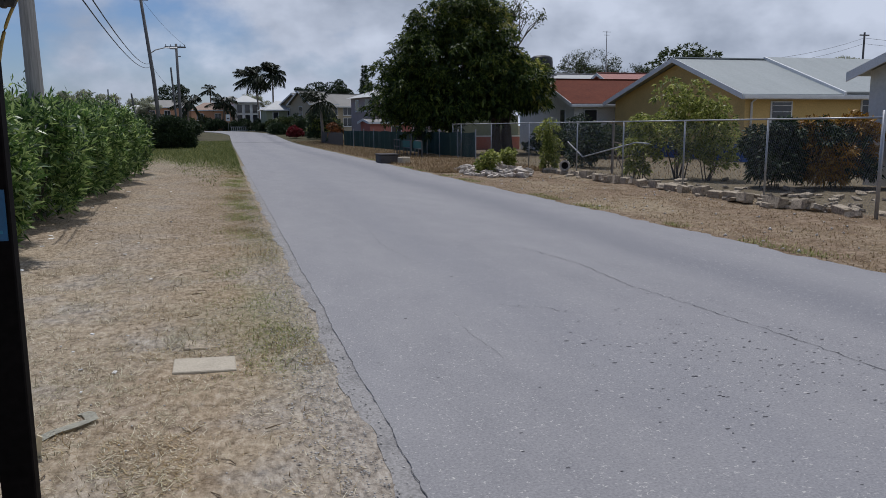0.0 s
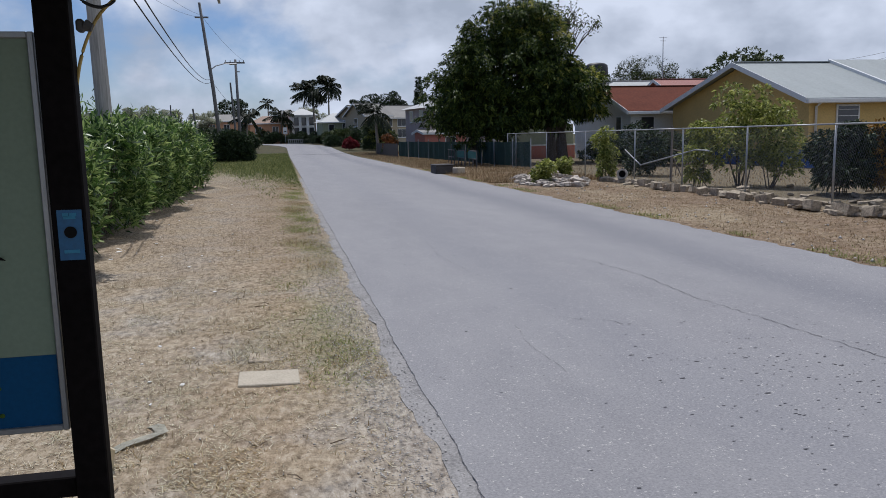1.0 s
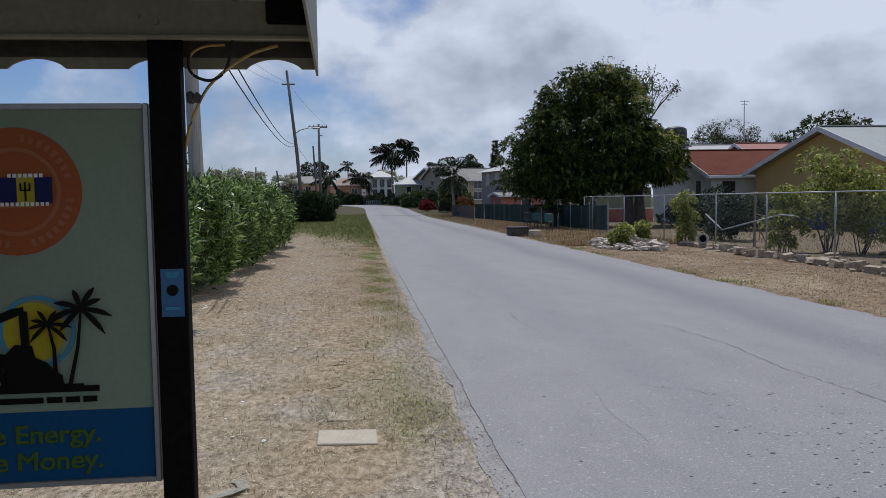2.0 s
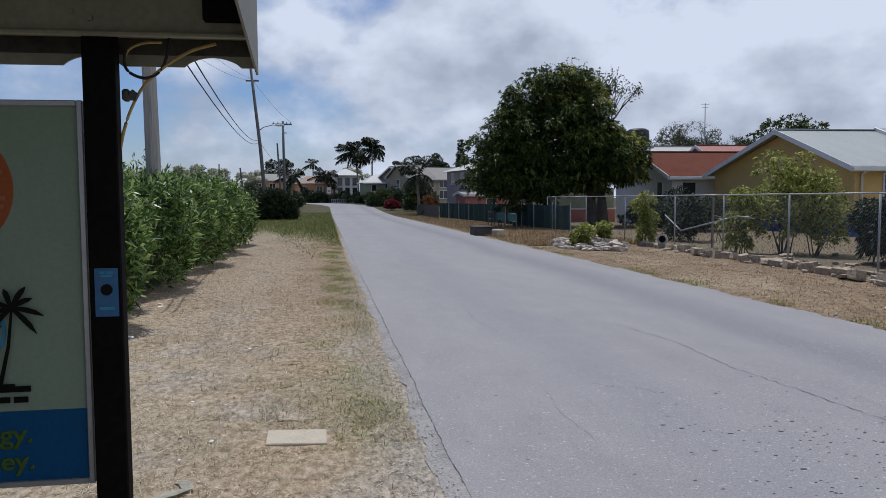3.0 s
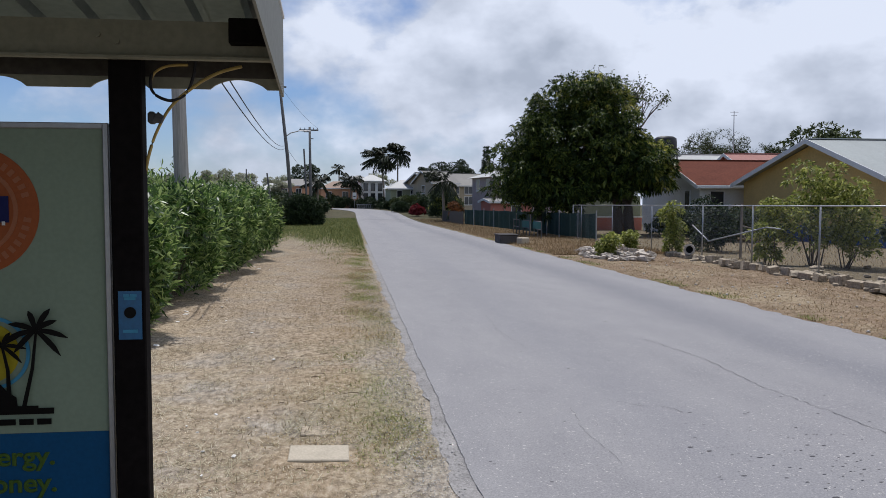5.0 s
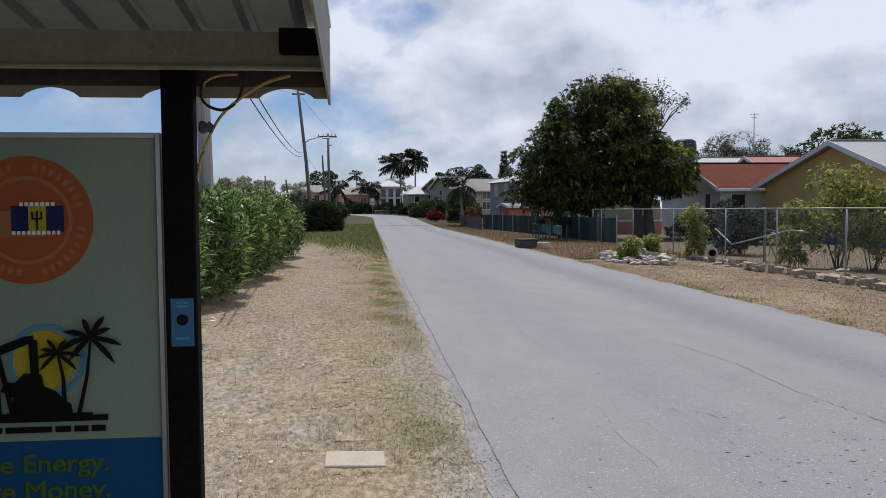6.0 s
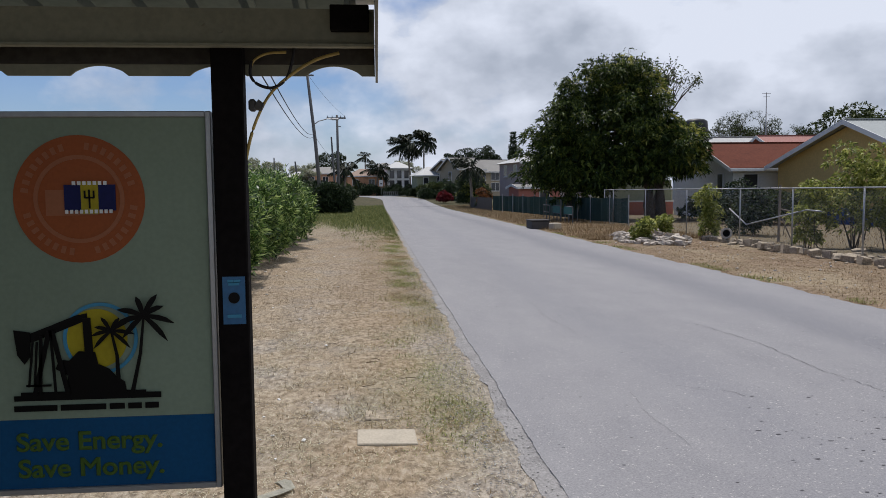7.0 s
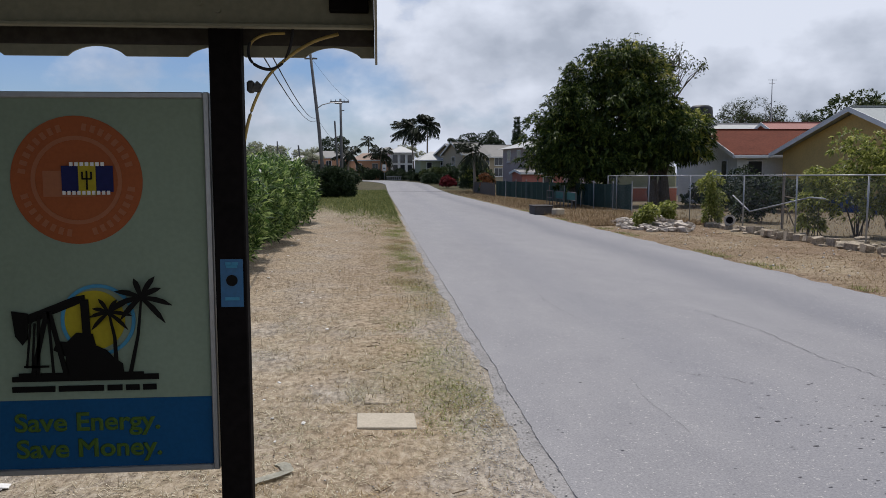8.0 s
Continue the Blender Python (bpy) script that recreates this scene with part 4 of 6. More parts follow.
def build_hedge():
    h = thing("hedge", "tall dense green oleander hedge with narrow leaves", "hedge", (-3.8, 20, 0))
    n = 5000
    y = 8.6 + 21.6 * RNG.random(n) ** 1.25
    top = 1.60 + 0.012 * (y - 8) + 0.16 * np.sin(y * 0.8) + 0.19 * np.sin(y * 2.1 + 1) + 0.13 * np.sin(y * 5.3)
    front = -3.15 + 0.24 * np.sin(y * 1.3 + 0.5) + 0.20 * np.sin(y * 3.1)
    kind = RNG.random(n)
    z = np.where(kind < 0.62, 0.04 + (top - 0.06) * RNG.random(n) ** 0.85, top * RNG.uniform(0.82, 1.06, n))
    bulge = 0.32 * np.sin(np.clip(z / top, 0, 1) * math.pi) ** 0.7
    x = np.where(kind < 0.62, front + bulge - 0.35 * RNG.random(n) ** 1.5, front - 2.0 * RNG.random(n))
    way = np.where((kind < 0.62)[:, None], np.stack([np.full(n, 0.65), -0.3 + RNG.normal(size=n) * 0.4, np.full(n, 1.0)], 1),
                   np.stack([RNG.normal(size=n) * 0.4, RNG.normal(size=n) * 0.4, np.full(n, 1.2)], 1))
    near_end = RNG.random(n) < 0.09
    y = np.where(near_end, 8.55 + RNG.normal(size=n) * 0.12, y)
    x = np.where(near_end, -3.0 - 1.9 * RNG.random(n), x)
    way = np.where(near_end[:, None], np.stack([RNG.normal(size=n) * 0.5, np.full(n, -0.9), np.full(n, 0.8)], 1), way)
    way = unit(way)
    # shoots: narrow leaves all along each stem tip
    count = 12
    step = np.tile(np.linspace(0, 1, count), n)[:, None]
    base = np.repeat(np.stack([x, y, z], 1), count, 0) + np.repeat(way, count, 0) * step * np.repeat(0.22 + 0.30 * RNG.random(n) ** 2.5, count)[:, None]
    out = unit(np.repeat(way, count, 0) * 0.55 + RNG.normal(size=(n * count, 3)) * 0.62)
    size = RNG.uniform(0.75, 1.25, n * count)
    v, f = leaf_arrays(base, out, 0.185 * size, 0.038 * size, 0.10)
    v[:, 2] = np.maximum(v[:, 2], 0.012)
    from_arrays("foliage", v, f, OLEANDER, h)
    h.children[-1].location = (3.8, -20, 0)
    # inner, shaded leaves
    n = 16000
    yy = RNG.uniform(8.6, 30.0, n)
    base = np.stack([-3.15 - 1.7 * RNG.random(n), yy, RNG.uniform(0.05, 1.5, n)], 1)
    v, f = leaf_arrays(base, RNG.normal(size=(n, 3)), 0.22, 0.05, 0.2)
    from_arrays("inner_foliage", v, f, OLEANDER, h).location = (3.8, -20, 0)
    bm = bmesh.new()
    r = random.Random(4)
    for k in range(110):
        y0 = r.uniform(8.7, 30)
        a = Vector((-3.5 + r.uniform(-0.6, 0.35), y0, 0))
        e = a + Vector((r.uniform(-0.3, 0.6), r.uniform(-0.4, 0.4), r.uniform(1.1, 1.6)))
        tube(bm, [a, a.lerp(e, 0.5) + Vector((r.uniform(-0.1, 0.1), 0, 0)), e], [0.016, 0.012, 0.005], 5)
    part("woody_base", bm, BARK, h).location = (3.8, -20, 0)
    # a few tall sprigs
    for k, (sx, sy, sh) in enumerate(((-4.4, 14.6, 2.6), (-3.9, 15.3, 2.25), (-3.7, 17.5, 2.35), (-3.6, 24.0, 2.45), (-3.6, 20.5, 2.3), (-3.5, 27, 2.4))):
        bm = bmesh.new()
        tube(bm, [(sx, sy, 1.4), (sx + 0.03, sy, sh)], [0.01, 0.004], 5)
        part("sprig_stem", bm, BARK, h).location = (3.8, -20, 0)
        m = 90
        t = RNG.random(m)
        base = np.stack([np.full(m, sx) + RNG.normal(size=m) * 0.05, np.full(m, sy) + RNG.normal(size=m) * 0.05, 1.6 + (sh - 1.6) * t], 1)
        out = np.stack([RNG.normal(size=m), RNG.normal(size=m), 0.7 + 0.5 * RNG.random(m)], 1)
        v, f = leaf_arrays(base, out, 0.15, 0.024, 0.1)
        from_arrays("sprig_leaves", v, f, OLEANDER, h).location = (3.8, -20, 0)


build_hedge()
shrub("dark_bush", "dense dark green rounded bush on the verge", "bush", (-3.9, 64, 0),
      [(0, 0, 0.95, 1.55, 1.4, 0.95), (-0.8, 0, 1.3, 0.95, 1.0, 0.85), (0.7, 0.1, 1.35, 0.95, 1.0, 0.9), (0, 0, 1.75, 1.0, 1.0, 0.75), (-1.2, 0, 0.6, 0.7, 0.8, 0.6), (1.25, 0, 0.6, 0.65, 0.8, 0.6)],
      DARK_LEAF, 4200, (0.24, 0.07), 6, 2.6, 0.1, None, "", -1.0)


# ---- the big tree ----
def limb(bm, a, b, ra, rb, r, bend=0.12, n=5, seg=8):
    a, b = Vector(a), Vector(b)
    l = (b - a).length
    pts = [a.lerp(b, k / n) + (Vector((r.uniform(-1, 1), r.uniform(-1, 1), r.uniform(-0.5, 0.5))) * l * bend * 0.4 if 0 < k < n else Vector()) for k in range(n + 1)]
    tube(bm, pts, [ra + (rb - ra) * k / n for k in range(n + 1)], seg)
    return pts


def build_mango():
    s = thing("mango_tree", "large spreading dark green mango tree", "tree", (14.6, 44.0, 0))
    r = random.Random(11)
    bm = bmesh.new()
    clumps = [(-1.4, 0, 5.3, 3.6, 3.2, 2.7), (-0.2, 0, 6.3, 2.2, 2.4, 2.0), (-3.6, 0, 3.9, 2.5, 2.6, 2.0), (-4.6, -0.3, 3.0, 1.6, 1.9, 1.5), (-2.6, -1.0, 2.6, 2.6, 2.2, 1.6),
              (1.8, 0, 3.9, 1.7, 2.2, 1.4), (2.5, -0.6, 3.5, 1.2, 1.6, 1.3), (1.0, -1.2, 4.0, 2.4, 2.0, 1.8), (-0.4, -1.4, 3.2, 2.6, 1.8, 1.5), (-2.2, 0, 6.9, 1.7, 1.8, 1.25),
              (-0.4, 0.2, 7.9, 1.7, 1.8, 1.0), (0.5, 0, 6.9, 1.1, 1.3, 0.9), (-3.3, -0.8, 1.7, 1.5, 1.5, 1.1), (2.6, -0.4, 4.3, 0.9, 1.0, 0.8), (-4.0, 0, 5.2, 1.3, 1.6, 1.2), (1.5, 0.2, 5.0, 1.1, 1.2, 0.7),
              (-2.9, -0.2, 7.3, 1.2, 1.2, 0.8), (-1.7, -0.2, 8.0, 1.1, 1.2, 0.75), (-4.3, -0.5, 4.6, 1.0, 1.1, 0.8), (3.0, -0.6, 3.0, 0.9, 1.1, 0.7), (-0.9, -0.6, 8.4, 0.8, 0.9, 0.6), (0.5, -0.4, 7.9, 0.7, 0.8, 0.6), (-5.5, -0.2, 3.4, 1.0, 1.0, 0.9), (-3.1, -0.4, 6.2, 0.9, 1.0, 0.7), (2.5, -0.4, 5.0, 0.7, 0.8, 0.5), (-5.0, -0.6, 2.2, 0.8, 0.9, 0.8), (-4.4, -0.4, 6.0, 0.6, 0.7, 0.5), (-3.6, -0.4, 7.0, 0.55, 0.6, 0.5), (-2.3, -0.4, 8.3, 0.55, 0.6, 0.45), (1.4, -1.0, 3.0, 0.8, 0.8, 0.5), (3.3, -0.6, 3.2, 0.5, 0.6, 0.6), (-4.9, -0.3, 5.0, 0.9, 0.9, 0.9), (-4.2, -0.3, 6.2, 0.8, 0.9, 0.7), (-5.6, -0.3, 4.2, 0.8, 0.8, 0.8), (-5.9, -0.3, 2.9, 0.7, 0.8, 0.9), (0.9, -0.6, 5.6, 0.9, 0.8, 0.7), (1.5, -0.9, 4.4, 0.9, 0.8, 0.7)]
    for base, tops in (((1.6, 0, -0.05), (1, 2, 5, 7, 11)), ((1.0, 0.3, -0.05), (0, 8, 9, 10)), ((-3.5, 0.3, -0.05), (2, 3, 4, 14))):
        fork = Vector((base[0] + r.uniform(-0.4, 0.2), base[1], 1.7))
        limb(bm, base, fork, 0.34, 0.25, r, 0.12, 4, 10)
        for t in tops:
            c = clumps[t]
            limb(bm, fork, c[:3], 0.17, 0.05, r, 0.25)
    part("trunk", bm, BARK, s, "dark forked trunk", True)
    # brighter leaves paint the sunlit look onto tops and the right-hand lobe
    for mat, nm, pick in ((MANGO, "crown", lambda k: True), (MANGO_SUNLIT, "young_leaves", lambda k: k in (5, 6, 10, 11, 13, 16, 17, 15, 18, 19, 20, 21, 24, 1, 30, 35, 36, 7))):
        vs, fs, n0 = [], [], 0
        for k, c in enumerate(clumps):
            if not pick(k):
                continue
            area = c[3] * c[4] + c[4] * c[5] + c[3] * c[5]
            if mat is MANGO:
                # each mass is made of small tufts, with dark hollows between them
                tufts, ways = ball_points(int(area * 1.5) + 3, c[:3], c[3:], 0.82, -0.85)
                balls = [ball_points(20, t, (0.52, 0.52, 0.34), 0.5, -0.35) for t in tufts]
                p, w = np.concatenate([q[0] for q in balls]), np.concatenate([q[1] for q in balls]) + np.repeat(ways, [len(q[0]) for q in balls], 0) * 0.4
            else:
                p, w = ball_points(int(area * (20 if c[0] > 1.2 else 9)), c[:3], c[3:], 0.95, -0.5 if c[0] > 1.2 else 0.05)
            p += RNG.normal(size=p.shape) * 0.09
            v, f = rosettes(p, w + np.array([0, 0, 0.15]), 8, 0.28, 0.075, 0.45, 0.75)
            v[:, 2] = np.maximum(v[:, 2], 0.35)
            vs.append(v), fs.append(f + n0)
            n0 += len(v)
        from_arrays(nm, np.concatenate(vs), np.concatenate(fs), mat, s)
    # inner shade leaves
    vs, fs, n0 = [], [], 0
    for c in clumps[:9]:
        p, w = ball_points(1700, c[:3], tuple(0.78 * q for q in c[3:]), 0.3)
        v, f = leaf_arrays(p, RNG.normal(size=p.shape), 0.42, 0.17, 0.2)
        v[:, 2] = np.maximum(v[:, 2], 0.5)
        vs.append(v), fs.append(f + n0)
        n0 += len(v)
    from_arrays("inner_leaves", np.concatenate(vs), np.concatenate(fs), MANGO, s)


def bare_tree(at, top, label, seed, depth=5, first=0.22, leaf_mat=None, spread=0.55, lean=(0, 0), tuft=4):
    s = thing("sparse_tree", label, "tree", at)
    r = random.Random(seed)
    bm = bmesh.new()
    tips = []

    def grow(p, d, l, w, k):
        q = p + d * l
        limb(bm, p, q, w, w * 0.68, r, 0.12, 3, 6 if k > 2 else 4)
        if k == 0 or w < 0.012:
            tips.append(q)
            return
        for _ in range(3 if k > 2 else 2):
            e = (d + Vector((r.uniform(-1, 1), r.uniform(-1, 1), r.uniform(-0.35, 0.6))) * spread + Vector((lean[0], lean[1], 0)) * 0.2).normalized()
            grow(q, e, l * r.uniform(0.62, 0.85), w * 0.6, k - 1)
        tips.append(q)

    grow(Vector((0, 0, -0.05)), Vector((lean[0] * 0.3, 0, 1)).normalized(), top * 0.36, first, depth)
    part("branch_work", bm, BARK, s, "thin dark branches", True)
    p = np.array([list(t) for t in tips])
    p = np.concatenate([p, p + RNG.normal(size=p.shape) * 0.15])
    v, f = rosettes(p + RNG.normal(size=p.shape) * 0.12, RNG.normal(size=p.shape) + np.array([0, 0, 0.4]), tuft, 0.24, 0.08, 0.3)
    from_arrays("leaves", v, f, leaf_mat or MANGO, s)
    return s


build_mango()
bare_tree((16.7, 46.0, 0), 8.0, "half-bare tree with thin dark branches", 31, 6, 0.26, DULL_LEAF, 0.55, (0.05, 0), 2)


# ---- palms ----
def palm(at, height, lean, fronds, seed, size=2.6, wind=-0.3, label="coconut palm with wind-blown fronds", tw=0.15):
    s = thing("palm_tree", label, "palm tree", at)
    height -= far_rise(at[1])
    r = random.Random(seed)
    bm = bmesh.new()
    tube(bm, [(0, 0, -0.05), (lean * 0.2, 0, height * 0.35), (lean * 0.55, 0, height * 0.7), (lean, 0, height)], [tw * 1.3, tw, tw * 0.85, tw * 0.7], 9)
    part("trunk", bm, PALE_BARK, s, "", True)
    top = np.array([lean, 0, height])
    for k in range(fronds):
        u = math.tau * k / fronds + r.uniform(-0.3, 0.3)
        e = r.uniform(-0.35, 1.4)
        d = np.array([math.cos(u) * math.cos(e), math.sin(u) * math.cos(e), math.sin(e)])
        l = size * r.uniform(0.8, 1.1)
        n = 26
        t = np.linspace(0.08, 1, n)[:, None]
        spine = top + d * l * t + np.array([wind, 0, 0]) * l * 0.5 * t ** 2 - np.array([0, 0, 1]) * l * (0.55 if e < 0.5 else 0.38) * t ** 2
        tang = unit(np.gradient(spine, axis=0))
        across = unit(np.cross(tang, np.array([0, 0, 1.0])) + 1e-6)
        base = np.concatenate([spine, spine])
        way = np.concatenate([across, -across]) * 0.8 + np.concatenate([tang, tang]) * 0.7 + np.array([wind * 0.35, 0, -0.45])
        ll = np.concatenate([np.sin(np.linspace(0.35, 2.9, n))] * 2) * 0.92 * size / 2.6 + 0.12
        v, f = leaf_arrays(base, way, ll, 0.11 * size / 2.6, 0.35)
        from_arrays("frond", v, f, PALM_LEAF, s)
    return s


palm((8.6, 142, 0), 10.6, 0.1, 24, 3, 3.7, -0.45, tw=0.16)
palm((6.4, 145, 0), 10.4, -0.7, 26, 8, 3.5, -0.45, tw=0.16)
palm((-4.0, 98, 0), 4.3, 0.2, 18, 12, 2.4, -0.3, "short palm beside the road bend")
palm((0.1, 149, 0), 5.9, 0.3, 20, 14, 3.3, -0.3, "short palm in front of an orange house")
palm((-2.2, 168, 0), 9.2, 0.0, 14, 15, 2.0, -0.3, "small distant coconut palm")
palm((9.4, 78, 0), 4.0, -0.2, 16, 19, 2.2, -0.4, "small dark palm behind the fence")


# ---- houses ----
def house(name, label, at, turn, length, depth, eave, ridge, wall_mat, roof_mat, windows=(), over=0.45, plinth=None, hip=0.0, trim=TRIM, doors=(), category="house", fascia=0.16, ribs=0.0, ridge_at=0.0):
    """A gabled or hipped house. Its front runs along x from the foot of one corner, its depth along y, its ridge along x.
    windows: (face, along, sill, width, height, bars), face f: front, g: near gable end."""
    s = thing(name, label, category, (at[0], at[1], 0))
    eave, ridge = eave - far_rise(at[1]), ridge - far_rise(at[1])
    s.rotation_euler = (0, 0, radians(turn))
    mid = ridge_at or depth / 2
    bm = bmesh.new()
    if hip:
        block(bm, 0, length, 0, depth, -0.02, eave)
    else:
        prism(bm, [(0, -0.02), (depth, -0.02), (depth, eave), (mid, ridge - 0.06), (0, eave)], 0, length, "yz")
    part("wall", bm, wall_mat, s)
    if plinth:
        part("plinth", boxed(-0.03, length + 0.03, -0.03, depth + 0.03, 0, 0.75), plinth, s, "blue painted plinth")
    slope = (ridge - eave) / mid
    lo = eave - over * slope
    if hip:
        bm = bmesh.new()
        a = [bm.verts.new(p) for p in ((-over, -over, lo), (length + over, -over, lo), (length + over, depth + over, lo), (-over, depth + over, lo))]
        b = [bm.verts.new((hip, mid, ridge)), bm.verts.new((length - hip, mid, ridge))]
        for f in ((a[0], a[1], b[1], b[0]), (a[1], a[2], b[1]), (a[2], a[3], b[0], b[1]), (a[3], a[0], b[0]), (a[3], a[2], a[1], a[0])):
            bm.faces.new(f)
        roof = part("roof", bm, roof_mat, s)
        part("fascia", boxed(-over - 0.02, length + over + 0.02, -over - 0.03, -over, lo - fascia, lo + 0.02), trim, s)
    else:
        bm = bmesh.new()
        th = 0.07
        up = 0.02
        prism(bm, [(-over, lo + up), (mid, ridge + up), (depth + over, lo + up), (depth + over, lo + th + up), (mid, ridge + th + up), (-over, lo + th + up)], -over, length + over, "yz")
        roof = part("roof", bm, roof_mat, s)
        if ribs:
            n = int((length + 2 * over) / ribs)
            for k in range(1, n):
                x = -over + k * ribs
                bm = bmesh.new()
                prism(bm, [(-over, lo + th + up), (mid, ridge + th + up), (mid, ridge + th + up + 0.03), (-over, lo + th + up + 0.03)], x - 0.012, x + 0.012, "yz")
                part("roof_rib", bm, roof_mat, roof)
        for sgn, y0, y1 in ((1, -over, mid), (-1, mid, depth + over)):
            za, zb = (lo, ridge) if sgn > 0 else (ridge, lo)
            bm = bmesh.new()
            prism(bm, [(y0, za - fascia * 0.75), (y1, zb - fascia * 0.75), (y1, zb + 0.11), (y0, za + 0.11)], -over - 0.04, -over - 0.004, "yz")
            part("barge_board", bm, trim, s)
        part("ridge_cap", boxed(-over, length + over, mid - 0.12, mid + 0.12, ridge + th + 0.02, ridge + th + 0.07), roof_mat, roof)
        part("fascia", boxed(-over, length + over, -over - 0.03, -over - 0.002, lo - fascia * 0.8, lo + 0.06), trim, s)
        bm = bmesh.new()
        prism(bm, [(-over - 0.13, lo - 0.10), (-over - 0.035, lo - 0.10), (-over - 0.035, lo + 0.03), (-over - 0.13, lo + 0.03)], -over, length + over, "yz")
        part("gutter", bm, trim, s)
    for face, along, sill, w, h, bars in windows:
        sill = sill - far_rise(at[1]) * (sill > 2)
        m = Matrix() if face == "f" else pose(0, 0, 0, 0, 0, -90) @ pose(-depth, 0, 0)
        win = part("window", boxed(along - w / 2 - 0.07, along + w / 2 + 0.07, -0.05, 0.02, sill - 0.07, sill + h + 0.07, 0, m), trim, s)
        part("pane", boxed(along - w / 2, along + w / 2, -0.062, -0.052, sill, sill + h, 0, m), GLASS, win)
        for k in range(bars):
            z = sill + h * (k + 0.5) / bars
            part("louvre", boxed(along - w / 2, along + w / 2, -0.09, -0.064, z - 0.012, z + 0.012, 0, m), trim, win)
        if not bars and w > 0.9:
            part("mullion", boxed(along - 0.025, along + 0.025, -0.075, -0.064, sill, sill + h, 0, m), trim, win)
        part("sill", boxed(along - w / 2 - 0.12, along + w / 2 + 0.12, -0.12, 0.0, sill - 0.13, sill - 0.075, 0, m), trim, win)
    for along, w, h, mat in doors:
        part("door", boxed(along - w / 2, along + w / 2, -0.045, 0.02, 0.1, h, 0), mat, s)
    return s


YELLOW_WALL = worn("yellow_plaster", (0.62, 0.43, 0.165), 0.85, 0.12, 0.9, 14, 0.1)
BLUE_PLINTH = worn("blue_plaster", (0.05, 0.11, 0.30), 0.8, 0.14, 1.2, 14, 0.1)
GREY_ROOF = worn("grey_roof_sheet", (0.34, 0.36, 0.345), 0.55, 0.09, 0.7, 9, 0.05, 0.15, 0.3, (2.5, 0.4, 1))
RED_ROOF = worn("red_roof_sheet", (0.125, 0.038, 0.022), 0.9, 0.2, 0.7, 9, 0.05, 0.0, 0.12)
PINK_ROOF = worn("pink_roof", (0.36, 0.17, 0.14), 0.7, 0.12, 0.7, 9, 0.05)
WHITE_WALL = worn("white_plaster", (0.66, 0.66, 0.62), 0.85, 0.08, 0.8, 12, 0.1)
GREY_WALL = worn("grey_white_plaster", (0.50, 0.51, 0.50), 0.85, 0.1, 0.8, 12, 0.1)
TAN_WALL = worn("tan_plaster", (0.39, 0.33, 0.235), 0.85, 0.1, 0.6, 8, 0.1)
LILAC_WALL = worn("lilac_plaster", (0.38, 0.31, 0.29), 0.85, 0.1, 0.6, 8, 0.1)
PEACH_WALL = worn("peach_plaster", (0.62, 0.33, 0.19), 0.85, 0.1, 0.6, 8, 0.1)
GREEN_WALL = worn("green_plaster", (0.29, 0.31, 0.21), 0.85, 0.1, 0.6, 8, 0.1)
SALMON_WALL = worn("salmon_plaster", (0.46, 0.18, 0.14), 0.85, 0.1, 0.6, 8, 0.1)
PALE_ROOF = worn("pale_roof", (0.46, 0.46, 0.44), 0.6, 0.08, 0.5, 6, 0.05)
BROWN_ROOF = worn("brown_roof", (0.26, 0.17, 0.12), 0.7, 0.1, 0.5, 6, 0.05)
DARK_DOOR = worn("dark_door", (0.03, 0.03, 0.035), 0.6, 0.2, 1, 10, 0)
TANK_BLACK = worn("black_tank", (0.022, 0.023, 0.027), 0.5, 0.15, 2, 10, 0)


FAR_ROOF = worn("far_grey_roof", (0.20, 0.19, 0.172), 0.65, 0.1, 0.5, 6, 0.05)
FAR_WHITE = worn("far_white_plaster", (0.78, 0.79, 0.80), 0.85, 0.1, 0.8, 12, 0.1)


